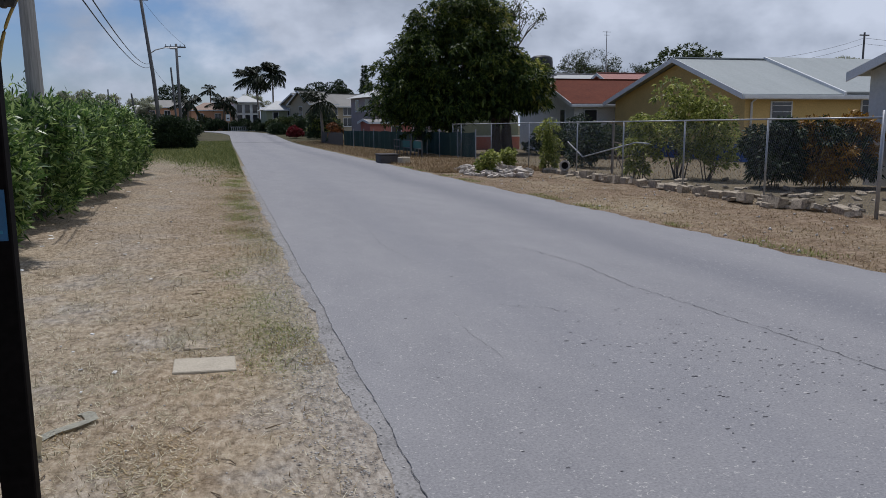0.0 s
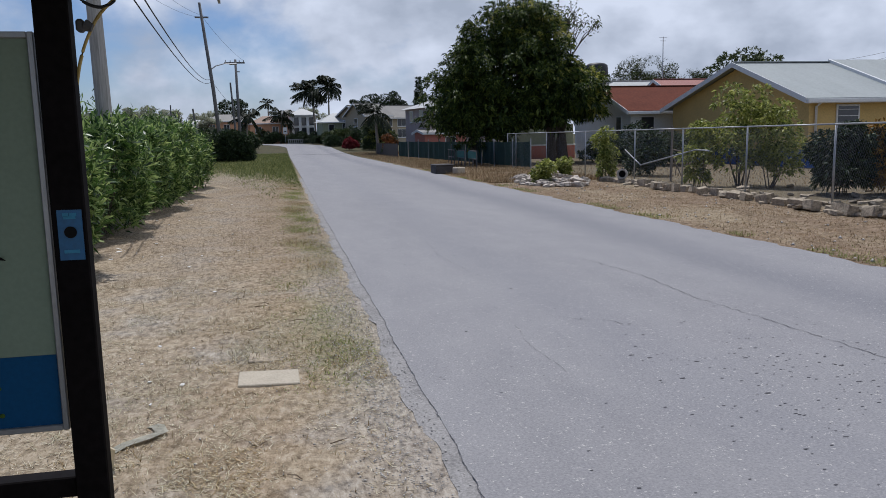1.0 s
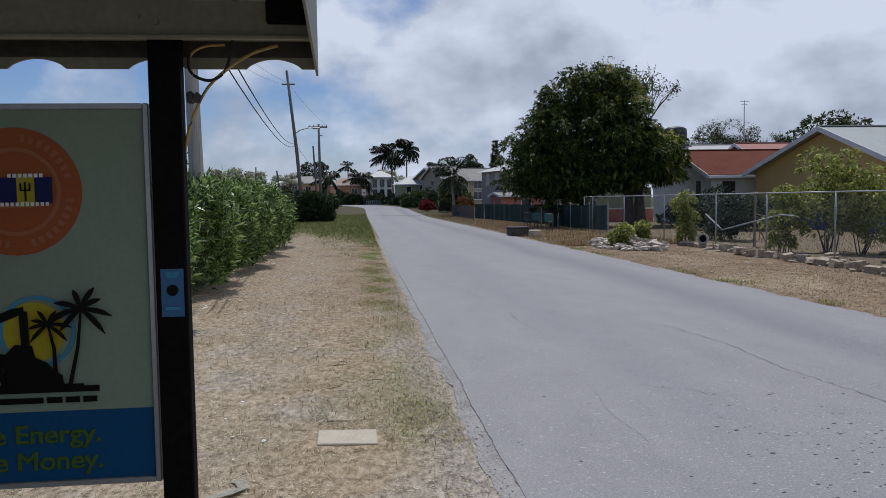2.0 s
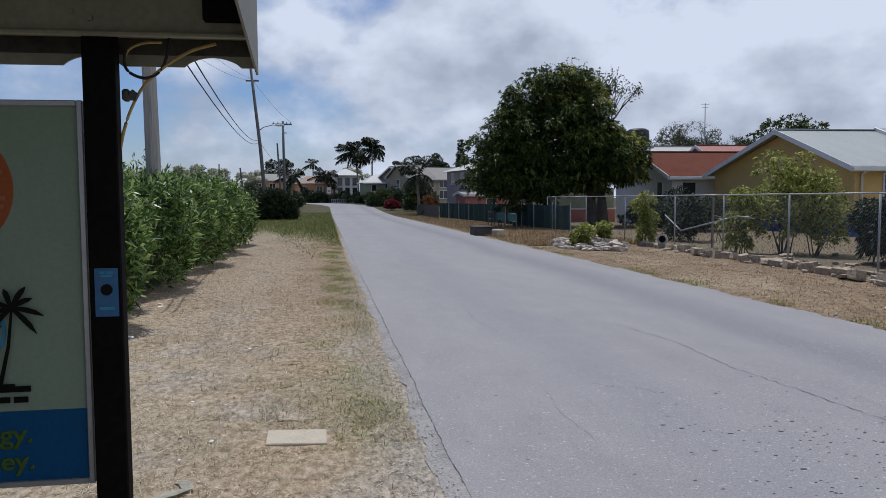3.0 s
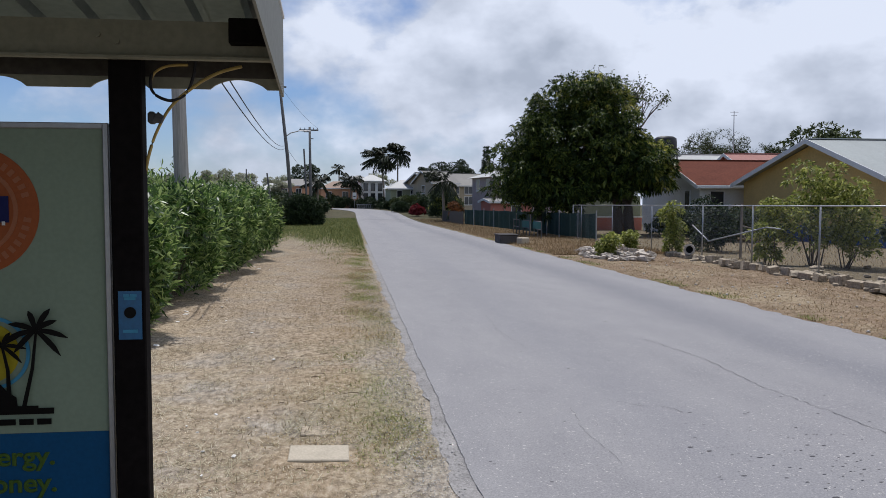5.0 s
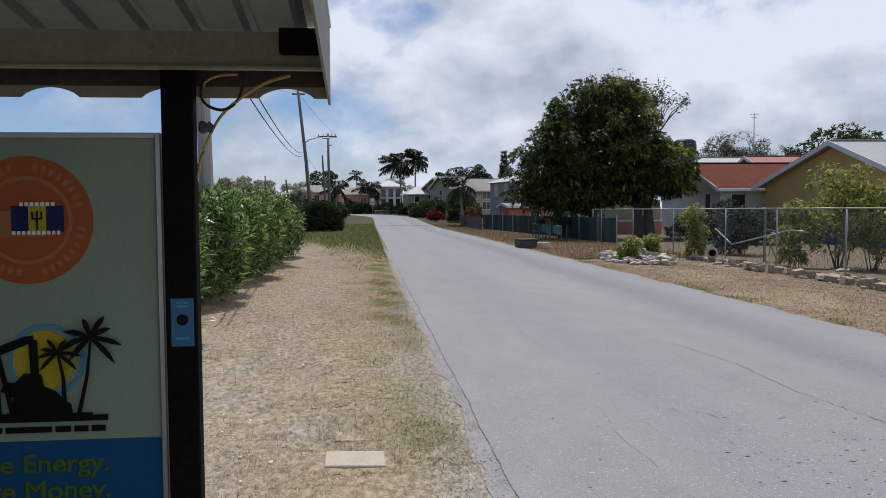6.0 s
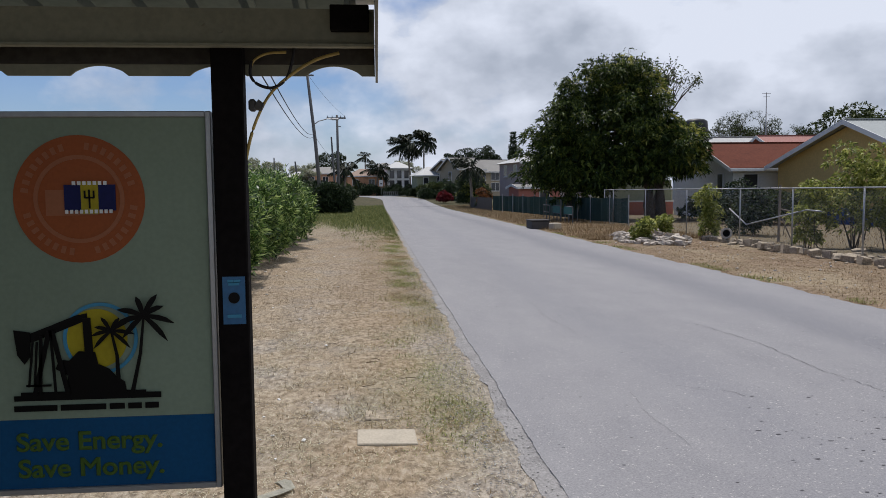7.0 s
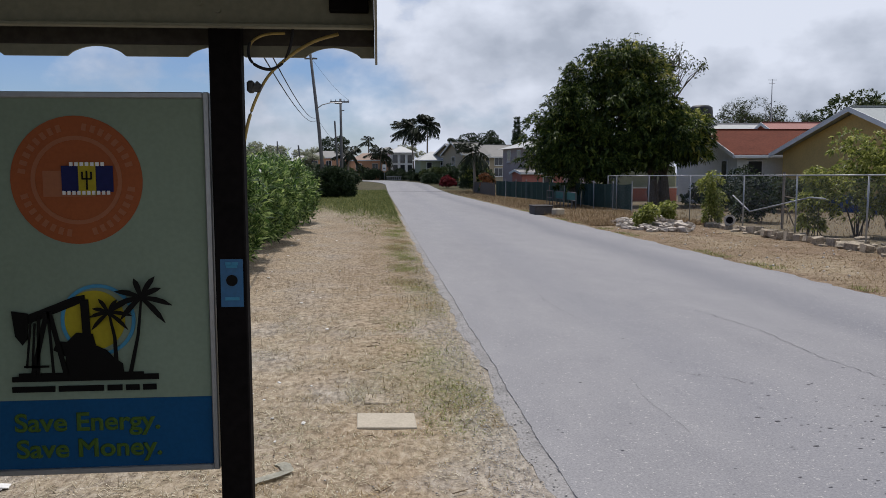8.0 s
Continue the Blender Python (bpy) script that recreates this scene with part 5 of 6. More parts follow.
def build_near_houses():
    h = house("yellow_house", "single-storey yellow house with a grey sheet roof and blue plinth", (21.3, 29.0), 0, 13.5, 11.5, 2.92, 4.64, YELLOW_WALL, GREY_ROOF,
              (("f", 1.8, 1.45, 0.95, 1.05, 4), ("f", 6.3, 1.2, 0.6, 1.4, 3)), 0.5, BLUE_PLINTH, doors=((9.4, 0.95, 2.1, BLUE_PLINTH),), ridge_at=4.95)
    # a second, set-back roof slope with its own white verge
    bm = bmesh.new()
    prism(bm, [(-0.55, 2.80), (4.95, 4.74), (4.95, 4.88), (-0.55, 2.94)], 4.55, 4.67, "yz")
    part("barge_board", bm, TRIM, h)
    bm = bmesh.new()
    prism(bm, [(-0.55, 2.87), (4.95, 4.78), (4.95, 4.86), (-0.55, 2.95)], 4.67, 14.0, "yz")
    part("roof", bm, GREY_ROOF, h)
    bm = bmesh.new()
    tube(bm, [(0.28, -0.5, 2.77), (0.28, -0.3, 2.62), (0.28, -0.07, 2.5), (0.28, -0.07, 0.15)], 0.05, 8)
    part("downpipe", bm, TRIM, h, "white downpipe", True)
    house("red_roofed_house", "white house with a rust-red sheet roof", (19.3, 41.6), 0, 9.0, 8.4, 2.85, 4.32, WHITE_WALL, RED_ROOF,
          (("f", 1.0, 1.15, 0.75, 1.3, 0), ("f", 4.0, 1.2, 1.3, 1.1, 0), ("g", 6.9, 1.2, 0.6, 1.3, 0)), 0.35, ribs=0.0)
    house("red_roofed_annexe", "low wing with a rust-red roof and white verge", (23.9, 43.4), 0, 6.0, 6.0, 2.9, 4.2, WHITE_WALL, RED_ROOF, (), 0.3)
    house("white_house", "white plastered house with a grey roof at the roadside", (16.12, 7.3), 0, 9.0, 9.6, 2.92, 4.5, WHITE_WALL, GREY_ROOF, (("g", 6.5, 1.2, 0.9, 1.1, 4),), 0.38)
    house("pink_roofed_house", "house with a faded pink roof behind the others", (28.2, 52.0), 0, 9.0, 8.0, 3.8, 5.45, SALMON_WALL, PINK_ROOF, (), 0.4)
    house("grey_roofed_house", "house with a pale roof behind the red-roofed one", (25.4, 58.0), 0, 7.0, 8.0, 4.2, 5.75, GREY_WALL, PALE_ROOF, (), 0.4)
    w = thing("porch_wall", "low salmon wall with a white rail behind the tree", "wall", (15.4, 51.0, 0))
    part("wall", boxed(0, 4.2, 0, 0.15, 0, 0.85), SALMON_WALL, w)
    part("coping", boxed(-0.05, 4.25, -0.04, 0.19, 0.85, 0.95), TRIM, w)
    part("upper_wall", boxed(0, 4.2, 0.3, 0.45, 0.0, 2.3), GREEN_WALL, w)
    t = thing("water_tank", "black plastic water tank on a steel stand", "water tank", (24.9, 60, 0))
    bm = bmesh.new()
    tube(bm, [(0, 0, 5.6), (0, 0, 6.6), (0, 0, 6.95), (0, 0, 7.1), (0, 0, 7.15)], [0.9, 0.9, 0.86, 0.62, 0.3], 20)
    part("tank", bm, TANK_BLACK, t, "", True)
    for x in (-0.7, 0.7):
        for y in (-0.7, 0.7):
            part("leg", boxed(x - 0.06, x + 0.06, y - 0.06, y + 0.06, 0, 5.6), GALV, t)
    part("platform", boxed(-0.95, 0.95, -0.95, 0.95, 5.5, 5.6), GALV, t)
    a = thing("antenna_mast", "thin steel antenna mast", "antenna", (30.6, 60, 0))
    bm = bmesh.new()
    tube(bm, [(0, 0, 0), (0, 0, 6.0), (0, 0, 9.2)], [0.06, 0.05, 0.03], 6)
    part("mast", bm, GALV, a)
    for z, w in ((9.1, 0.35), (8.85, 0.25)):
        part("element", boxed(-w, w, -0.02, 0.02, z, z + 0.03), GALV, a)
    t = thing("wheelie_bin", "dark wheeled bin beside the house", "bin", (23.6, 40.6, 0))
    bm = bmesh.new()
    block(bm, -0.3, 0.3, -0.3, 0.3, 0.05, 1.5, 0.03)
    part("body", bm, TANK_BLACK, t)
    part("lid", boxed(-0.33, 0.33, -0.33, 0.33, 1.5, 1.56, 0.01), TANK_BLACK, t)


def build_far_houses():
    house("tan_house", "two-storey tan house with a grey gabled roof", (13.2, 125), 24, 12.0, 9.5, 5.0, 6.9, TAN_WALL, FAR_ROOF,
          tuple(("f", x, z, 1.5, 1.25, 0) for x in (1.6, 4.2, 6.8, 10.4) for z in (0.9, 3.5)) + tuple(("g", x, z, 0.9, 1.1, 0) for x in (2.5, 6.5) for z in (0.9, 3.5)), 0.6)
    house("tan_house", "gabled front wing of a tan house", (12.9, 121.5), 24, 4.2, 6.0, 5.3, 7.0, TAN_WALL, FAR_ROOF,
          tuple(("f", x, z, 1.2, 1.3, 0) for x in (1.0, 3.1) for z in (0.9, 3.5)) + (("g", 3.0, 3.5, 0.9, 1.2, 0),), 0.5)
    house("lilac_house", "two-storey lilac house with a pale roof", (16.2, 87), 12, 9.0, 7.0, 5.0, 6.0, LILAC_WALL, PALE_ROOF,
          (("f", 1.2, 3.1, 0.7, 1.75, 0), ("f", 3.2, 3.1, 0.8, 1.75, 0), ("f", 1.5, 0.9, 1.0, 1.2, 0), ("f", 5.5, 3.4, 0.9, 1.2, 0), ("g", 2.0, 3.4, 0.9, 1.2, 0), ("g", 5.0, 3.4, 0.9, 1.2, 0)), 0.5, hip=2.4)
    p = house("porch", "low salmon building with a white parapet", (13.4, 74), 8, 4.2, 3.0, 2.0, 2.25, SALMON_WALL, FAR_ROOF, (("f", 2.6, 0.9, 0.9, 0.7, 0),), 0.25)
    house("green_house", "house with a white hipped roof and green walls", (6.8, 131), 6, 5.6, 6.0, 4.6, 5.9, GREEN_WALL, PALE_ROOF, (("f", 1.5, 3.0, 0.8, 1.0, 0), ("f", 3.8, 3.0, 0.8, 1.0, 0)), 0.5, hip=2.2)
    house("white_villa", "two-storey white villa at the bend", (2.2, 152), 4, 4.6, 7.0, 6.4, 7.6, FAR_WHITE, PALE_ROOF,
          tuple(("f", x, z, 0.85, 1.5, 0) for x in (0.9, 2.3, 3.7) for z in (1.4, 4.3)), 0.4, hip=2.0)
    house("white_villa", "white flat-roofed villa behind palms", (-0.2, 165), 0, 4.0, 6.0, 7.2, 7.9, FAR_WHITE, FAR_ROOF, (("f", 2.0, 5.2, 1.0, 1.2, 0),), 0.3, hip=1.8)
    house("peach_house", "peach house with a pale roof", (-14.2, 158), 0, 8.8, 8.0, 5.6, 6.9, PEACH_WALL, FAR_ROOF, tuple(("f", x, 3.6, 1.0, 1.2, 0) for x in (1.5, 4.2, 6.9)), 0.4, hip=2.5)
    house("orange_house", "orange house with a tan roof", (-5.4, 150), 0, 7.0, 8.0, 4.9, 6.2, PEACH_WALL, BROWN_ROOF, tuple(("f", x, 3.0, 1.0, 1.1, 0) for x in (1.5, 4.6)), 0.4, hip=2.2)
    for x, y, w, e in ((-36, 190, 9, 5.6), (-22, 200, 12, 5.8), (-44, 170, 8, 4.6), (-27, 150, 8, 4.2), (-19, 175, 7, 5.0)):
        house("distant_house", "distant pale house across the fields", (x, y), 3, w, 7.0, e, e + 1.3, FAR_WHITE if w > 8 else TAN_WALL, PALE_ROOF, tuple(("f", q, e - 2.0, 1.0, 1.1, 0) for q in (1.5, w / 2, w - 1.5)), 0.4, hip=2.0)
    b = thing("balustrade", "low grey balustrade at the junction", "balustrade", (1.3, 141, 0))
    for k in range(9):
        part("baluster", boxed(k * 0.34, k * 0.34 + 0.11, -0.06, 0.06, 0.1, 0.65), GALV, b)
    part("rail", boxed(-0.1, 3.0, -0.1, 0.1, 0.65, 0.75), GALV, b)
    part("plinth", boxed(-0.1, 3.0, -0.1, 0.1, 0, 0.1), GALV, b)
    g = thing("road_sign", "white rectangular road sign on a post", "road sign", (0.9, 145, 0))
    bm = bmesh.new()
    tube(bm, [(0, 0.04, 0), (0, 0.04, 2.9)], 0.04, 6)
    part("post", bm, GALV, g)
    part("plate", boxed(-0.36, 0.36, -0.02, 0.0, 1.75, 2.9), TRIM, g)
    part("bar", boxed(-0.2, 0.2, -0.028, -0.022, 2.1, 2.3), GREY_PLASTIC, g)


build_near_houses()
build_far_houses()


# ---- chain-link fence and roadside clutter ----
def fence_x(y):
    return 10.42 + 0.028 * (y - 10.0)


def build_fence():
    f = thing("chain_link_fence", "galvanised chain-link fence on steel posts", "fence", (fence_x(10.6), 10.6, 0))
    o = Vector((-fence_x(10.6), -10.6, 0))
    posts = (10.6, 13.57, 16.67, 19.83, 23.0, 27.4, 32.1, 37.0, 38.6)
    top = 1.69

    def rod(name, a, b, r, seg=8):
        bm = bmesh.new()
        tube(bm, [Vector(a) + o, Vector(b) + o], r, seg)
        part(name, bm, GALV, f, "", True)

    for k, y in enumerate(posts):
        r = 0.032 if k in (0,) else 0.022
        rod("post", (fence_x(y), y, 0), (fence_x(y) + 0.01, y, top + (0.12 if k == 0 else 0.02)), r)
    for a, b in zip(posts, posts[1:]):
        rod("top_rail", (fence_x(a), a, top), (fence_x(b), b, top), 0.017)
    # woven wire: two sets of slanting strands
    p, w, h, g = [], 0.0016, top - 0.06, 0.064
    faces = []
    for lo, hi in zip(posts, posts[1:]):
        if lo < 22 or lo > 36:
            n = int((hi - lo) / g)
        else:
            n = int((hi - lo) / (g * 1.5))
        for k in range(n):
            y0 = lo + (hi - lo) * k / n
            for sgn in (1, -1):
                z0, z1 = 0.05, h
                run = (z1 - z0) * 0.6
                y1 = y0 + sgn * run
                if y1 > hi:
                    z1 = z0 + (hi - y0) / 0.6
                    y1 = hi
                if y1 < lo:
                    z1 = z0 + (y0 - lo) / 0.6
                    y1 = lo
                if sgn > 0:
                    spans = [(y0, z0, y1, z1)]
                    if k == 0:
                        spans += [(lo, z0 + (h - z0) * j / 24, min(hi, lo + (h - z0) * (1 - j / 24) * 0.6), h) for j in range(1, 24)]
                else:
                    spans = [(y0, z0, y1, z1)]
                    if k == n - 1:
                        spans += [(hi, z0 + (h - z0) * j / 24, max(lo, hi - (h - z0) * (1 - j / 24) * 0.6), h) for j in range(1, 24)]
                for ya, za, yb, zb in spans:
                    i = len(p)
                    xa, xb = fence_x(ya) - 0.03 - 0.004 * (sgn > 0), fence_x(yb) - 0.03 - 0.004 * (sgn > 0)
                    p += [(xa, ya - w, za), (xa, ya + w, za), (xb, yb + w, zb), (xb, yb - w, zb)]
                    faces.append((i, i + 1, i + 2, i + 3))
    mesh = from_arrays("wire_mesh", np.array(p) + np.array(o), np.array(faces), WIRE, f, "fine woven wire mesh")
    # leaning broken rails in the middle
    for a, b in (((11.2, 24.6, 1.05), (10.8, 22.6, 0.62)), ((10.8, 22.6, 0.62), (11.3, 20.2, 1.1)), ((11.3, 20.2, 1.1), (11.25, 19.4, 1.08))):
        rod("broken_rail", a, b, 0.02)
    gate = thing("steel_gate", "tall galvanised steel gate leaf standing ajar", "gate", (10.43, 10.2, 0))
    for a, b, r in (((0, 0, 0.05), (0.0, 0, 1.78), 0.03), ((0.30, -0.45, 0.1), (0.30, -0.45, 1.72), 0.02), ((0, 0, 1.62), (0.30, -0.45, 1.62), 0.015), ((0, 0, 0.85), (0.30, -0.45, 0.85), 0.015), ((0, 0, 0.2), (0.30, -0.45, 0.2), 0.015), ((0, 0, 0.2), (0.30, -0.45, 1.6), 0.012)):
        bm = bmesh.new()
        tube(bm, [a, b], r, 8)
        part("gate_bar", bm, GALV, gate, "", True)


NET = worn("green_shade_net", (0.052, 0.095, 0.085), 0.85, 0.25, 1.2, 20, 0.2)
TEAL = worn("teal_sheeting", (0.05, 0.16, 0.14), 0.8, 0.2, 1.5, 20, 0.1)
BROWN_BOARD = wood_material("grey_brown_boards", (0.10, 0.085, 0.075))


def build_net_fence():
    f = thing("net_fence", "green shade netting on steel posts", "fence", (10.9, 40, 0))
    pts = [(11.35, 35.2), (11.2, 37.6), (10.9, 40.0), (11.0, 43), (10.8, 46), (10.6, 49), (10.4, 52), (10.2, 55), (10.0, 58), (9.7, 61), (9.4, 64)]
    for k, ((xa, ya), (xb, yb)) in enumerate(zip(pts, pts[1:])):
        bm = bmesh.new()
        rows = []
        for j in range(7):
            t = j / 6
            q = 0.05 * math.sin(j * 2.1 + k)
            rows.append([bm.verts.new((xa + (xb - xa) * t - 10.9 + q, ya + (yb - ya) * t - 40, z)) for z in (0.12, 0.6, 1.32 - 0.05 * math.sin(math.pi * t))])
        for r, s in zip(rows, rows[1:]):
            for a in range(2):
                bm.faces.new((r[a], s[a], s[a + 1], r[a + 1]))
        bmesh.ops.solidify(bm, geom=bm.faces[:], thickness=0.01)
        part("net_panel", bm, NET, f)
        bm = bmesh.new()
        tube(bm, [(xa - 10.9, ya - 40, 0), (xa - 10.9, ya - 40, 1.45)], 0.03, 6)
        part("post", bm, GALV, f)
    b = thing("board_fence", "weathered grey-brown board fence", "fence", (9.4, 64.5, 0))
    for k in range(34):
        y = k * 0.42
        part("board", boxed(-0.015 - 0.006 * y, 0.015 - 0.006 * y, y, y + 0.38, 0, 1.12 + 0.06 * math.sin(k * 1.7)), BROWN_BOARD, b)
    # low rails in front of the netting
    for y0 in (38.6, 41.2, 43.8):
        r = thing("metal_rail", "low dark tubular metal rail frame", "railing", (9.6, y0, 0), "rails by the tree")
        for a, c in (((0, 0, 0), (0, 0, 0.85)), ((0.1, 2.0, 0), (0.1, 2.0, 0.85)), ((0, 0, 0.85), (0.1, 2.0, 0.85)), ((0, 0, 0.45), (0.1, 2.0, 0.45)), ((0.05, 1.0, 0), (0.05, 1.0, 0.85))):
            bm = bmesh.new()
            tube(bm, [a, c], 0.03, 6)
            part("rail_bar", bm, DARK_POLE, r)
        if y0 < 43:
            part("screen", boxed(0.02, 0.05, 0.04, 1.96, 0.47, 0.83), TEAL, r, "faded teal sheeting")


def build_block():
    b = thing("concrete_block", "dark weathered concrete trough at the road edge", "concrete block", (6.95, 34.4, 0))
    bm = bmesh.new()
    block(bm, -0.40, 0.40, -0.62, 0.62, 0, 0.36, 0.03)
    part("body", bm, OLD_CONCRETE, b)
    part("rim", boxed(-0.43, 0.43, -0.65, 0.65, 0.36, 0.41, 0.015), OLD_CONCRETE, b)
    k = thing("rubble_block", "pale broken concrete block", "concrete block", (7.45, 33.2, 0))
    part("body", boxed(-0.22, 0.22, -0.2, 0.2, 0, 0.3, 0.04, pose(0, 0, 0, 0, 0, 24)), CONCRETE, k)


def rock_mesh(seed, flat=0.65, material=STONE):
    bm = bmesh.new()
    bmesh.ops.create_cube(bm, size=0.86)
    bmesh.ops.bevel(bm, geom=bm.edges[:], offset=0.14, segments=1, affect="EDGES")
    r = random.Random(seed)
    for v in bm.verts:
        v.co *= r.uniform(0.78, 1.16)
        v.co.x = max(-0.48, min(0.48, v.co.x))
        v.co.z *= flat
    me = finish(bm, "stone")
    me.materials.append(material)
    return me


def cut_block(seed):
    """A sawn coral-stone block with knocked corners, one metre each way."""
    bm = bmesh.new()
    bmesh.ops.create_cube(bm, size=1.0)
    bmesh.ops.bevel(bm, geom=bm.edges[:], offset=0.06, segments=1, affect="EDGES")
    r = random.Random(seed)
    for v in bm.verts:
        v.co.x *= r.uniform(0.78, 1.08)
        v.co.y *= r.uniform(0.86, 1.04)
        v.co.z *= r.uniform(0.74, 1.1)
    me = finish(bm, "stone")
    me.materials.append(STONE)
    return me


def build_stones():
    meshes = [rock_mesh(k, 0.55 + 0.1 * (k % 4)) for k in range(8)]
    pale = [rock_mesh(20 + k, 0.55 + 0.1 * (k % 4), PALE_STONE) for k in range(8)]
    r = random.Random(9)
    cut = [cut_block(k) for k in range(6)]
    row = thing("stone_border", "cut and rough coral stones lined up under the fence", "stone border", (10.3, 18, 0))

    def put(parent, x, y, z, sx, sy, sz, kinds=meshes):
        ob = new("stone", kinds[r.randrange(8)])
        ob.parent = parent
        ob.location = (x - parent.location.x, y - parent.location.y, z)
        ob.rotation_euler = (r.uniform(-0.3, 0.3), r.uniform(-0.3, 0.3), r.uniform(0, 6.28))
        ob.scale = (sx, sy, sz)

    y = 10.9
    while y < 25.5:
        if y < 22 and r.random() < 0.42:
            l = r.uniform(0.26, 0.62)
            ob = new("stone", cut[r.randrange(6)])
            ob.parent = row
            ob.location = (fence_x(y) - 0.14 + r.uniform(-0.07, 0.07) - row.location.x, y + l / 2 - row.location.y, 0.09)
            ob.rotation_euler = (r.uniform(-0.12, 0.12), r.uniform(-0.2, 0.2), r.uniform(-0.3, 0.3))
            ob.scale = (r.uniform(0.18, 0.3), l, r.uniform(0.15, 0.29))
            y += l * r.uniform(0.95, 1.4)
            continue
        s = r.uniform(0.18, 0.36)
        put(row, fence_x(y) - 0.10 + r.uniform(-0.1, 0.1), y, s * 0.22, s * 0.9, s * r.uniform(0.9, 1.4), s * r.uniform(0.7, 1.1))
        y += s * r.uniform(0.55, 1.0)
    for _ in range(90):
        y = r.uniform(10.8, 24)
        s = r.uniform(0.08, 0.26)
        put(row, fence_x(y) + r.uniform(-0.45, 0.9), y, s * 0.15, s, s * 1.2, s * 0.7)
    heap = thing("rubble_heap", "heap of pale broken coral stone", "rubble", (9.2, 26, 0))
    for _ in range(230):
        u, q = r.uniform(0, 6.28), r.random() ** 0.6
        x, y = 9.0 + 1.35 * q * math.cos(u) + 0.5 * q * math.sin(u), 25.9 + 3.0 * q * math.sin(u)
        s = r.uniform(0.08, 0.25) if r.random() < 0.85 else r.uniform(0.25, 0.36)
        put(heap, x, y, 0.03 + 0.36 * (1 - q) * r.random(), s, s * 1.2, s * 0.8, pale)
    far = thing("rubble_heap", "loose pale stones inside the fence", "rubble", (12, 14, 0))
    for _ in range(60):
        s = r.uniform(0.1, 0.3)
        put(far, r.uniform(10.8, 14.5), r.uniform(10.5, 20), s * 0.15, s, s * 1.2, s * 0.6)
    p = thing("culvert_pipe", "short concrete pipe lying on the rubble", "pipe", (10.7, 23.7, 0.30))
    bm = bmesh.new()
    d = Vector((-0.45, -0.9, 0.05)).normalized()
    a, b = d * 0.22, d * -0.22
    tube(bm, [b, a], 0.17, 18, False)
    tube(bm, [b, a], 0.115, 18, False)
    side = d.cross(Vector((0, 0, 1))).normalized()
    up = side.cross(d)
    for end in (a, b):
        ring = []
        for k in range(18):
            u = side * math.cos(math.tau * k / 18) + up * math.sin(math.tau * k / 18)
            ring.append((bm.verts.new(end + u * 0.115), bm.verts.new(end + u * 0.17)))
        for k in range(18):
            p0, p1 = ring[k], ring[(k + 1) % 18]
            bm.faces.new((p0[0], p0[1], p1[1], p1[0]))
    part("shell", bm, GRAVEL, p, "", False)
    part("inside", tube(bmesh.new(), [b * 0.6, b * 0.5], 0.114, 18), DARK_DOOR, p)


def build_yard_frame():
    f = thing("broken_frame", "pale broken timber frame behind the fence", "frame", (12.35, 23.6, 0))
    for a, b, r in (((0, 0, 0), (0.02, 0, 1.78), 0.045), ((0.02, 0, 1.05), (0.5, 0.1, 0.95), 0.02), ((0.5, 0.1, 0.95), (0.62, 0.1, 0.45), 0.025), ((0.1, 0, 0.75), (0.45, 0.1, 0.1), 0.02), ((0.25, 0, 0.9), (0.2, 0.1, 0.2), 0.016)):
        bm = bmesh.new()
        tube(bm, [a, b], r, 6)
        part("stake", bm, PALE_BARK, f)


build_yard_frame()
build_fence()
build_net_fence()
build_block()
build_stones()

# ---- shrubs in the yards ----
shrub("yard_shrub", "tall loose green shrub behind the fence", "shrub", (12.9, 20.6, 0), clump_set(20, 1.15, 1.1, 0.7, 2.7, 0.45, 5), SHRUB, 680, (0.14, 0.05), 9, 2.6, 0.35)
shrub("yard_shrub", "leggy green shrub behind the fence", "shrub", (13.5, 19.9, 0), clump_set(16, 0.95, 0.95, 0.45, 2.1, 0.45, 6), SHRUB, 760, (0.14, 0.05), 7, 2.2, 0.35)
shrub("yard_shrub", "slender green shrub behind the fence", "shrub", (11.9, 20.9, 0), clump_set(9, 0.6, 0.6, 0.3, 1.7, 0.36, 7), SHRUB, 500, (0.14, 0.05), 6, 1.8, 0.35)
shrub("croton_bush", "dark green croton bush behind the fence", "shrub", (13.1, 16.6, 0), clump_set(10, 0.7, 0.7, 0.35, 1.35, 0.5, 8), DARK_LEAF, 1300, (0.17, 0.05), 6, 1.5, 0.3)
shrub("croton_bush", "orange and green croton bush behind the fence", "shrub", (14.7, 16.4, 0),
      clump_set(8, 1.0, 0.8, 0.35, 0.95, 0.55, 10) + clump_set(11, 1.15, 0.9, 1.15, 1.5, 0.36, 11), CROTON, 2300, (0.17, 0.05), 6, 1.6, 0.25, DARK_LEAF)
shrub("verge_shrub", "small bright green shrub on the verge", "shrub", (8.3, 24.6, 0), clump_set(7, 0.4, 0.35, 0.15, 0.6, 0.22, 13), SHRUB, 260, (0.15, 0.05), 5, 0.9, 0.3)
shrub("verge_shrub", "low green shrub among rubble", "shrub", (10.1, 28.0, 0), clump_set(8, 0.8, 0.4, 0.12, 0.5, 0.26, 14), SHRUB, 300, (0.15, 0.05), 5, 0.9, 0.3)
shrub("verge_shrub", "upright green shrub by the fence", "shrub", (10.75, 25.4, 0), clump_set(9, 0.35, 0.35, 0.3, 1.55, 0.27, 15), SHRUB, 300, (0.15, 0.05), 5, 1.8, 0.35)
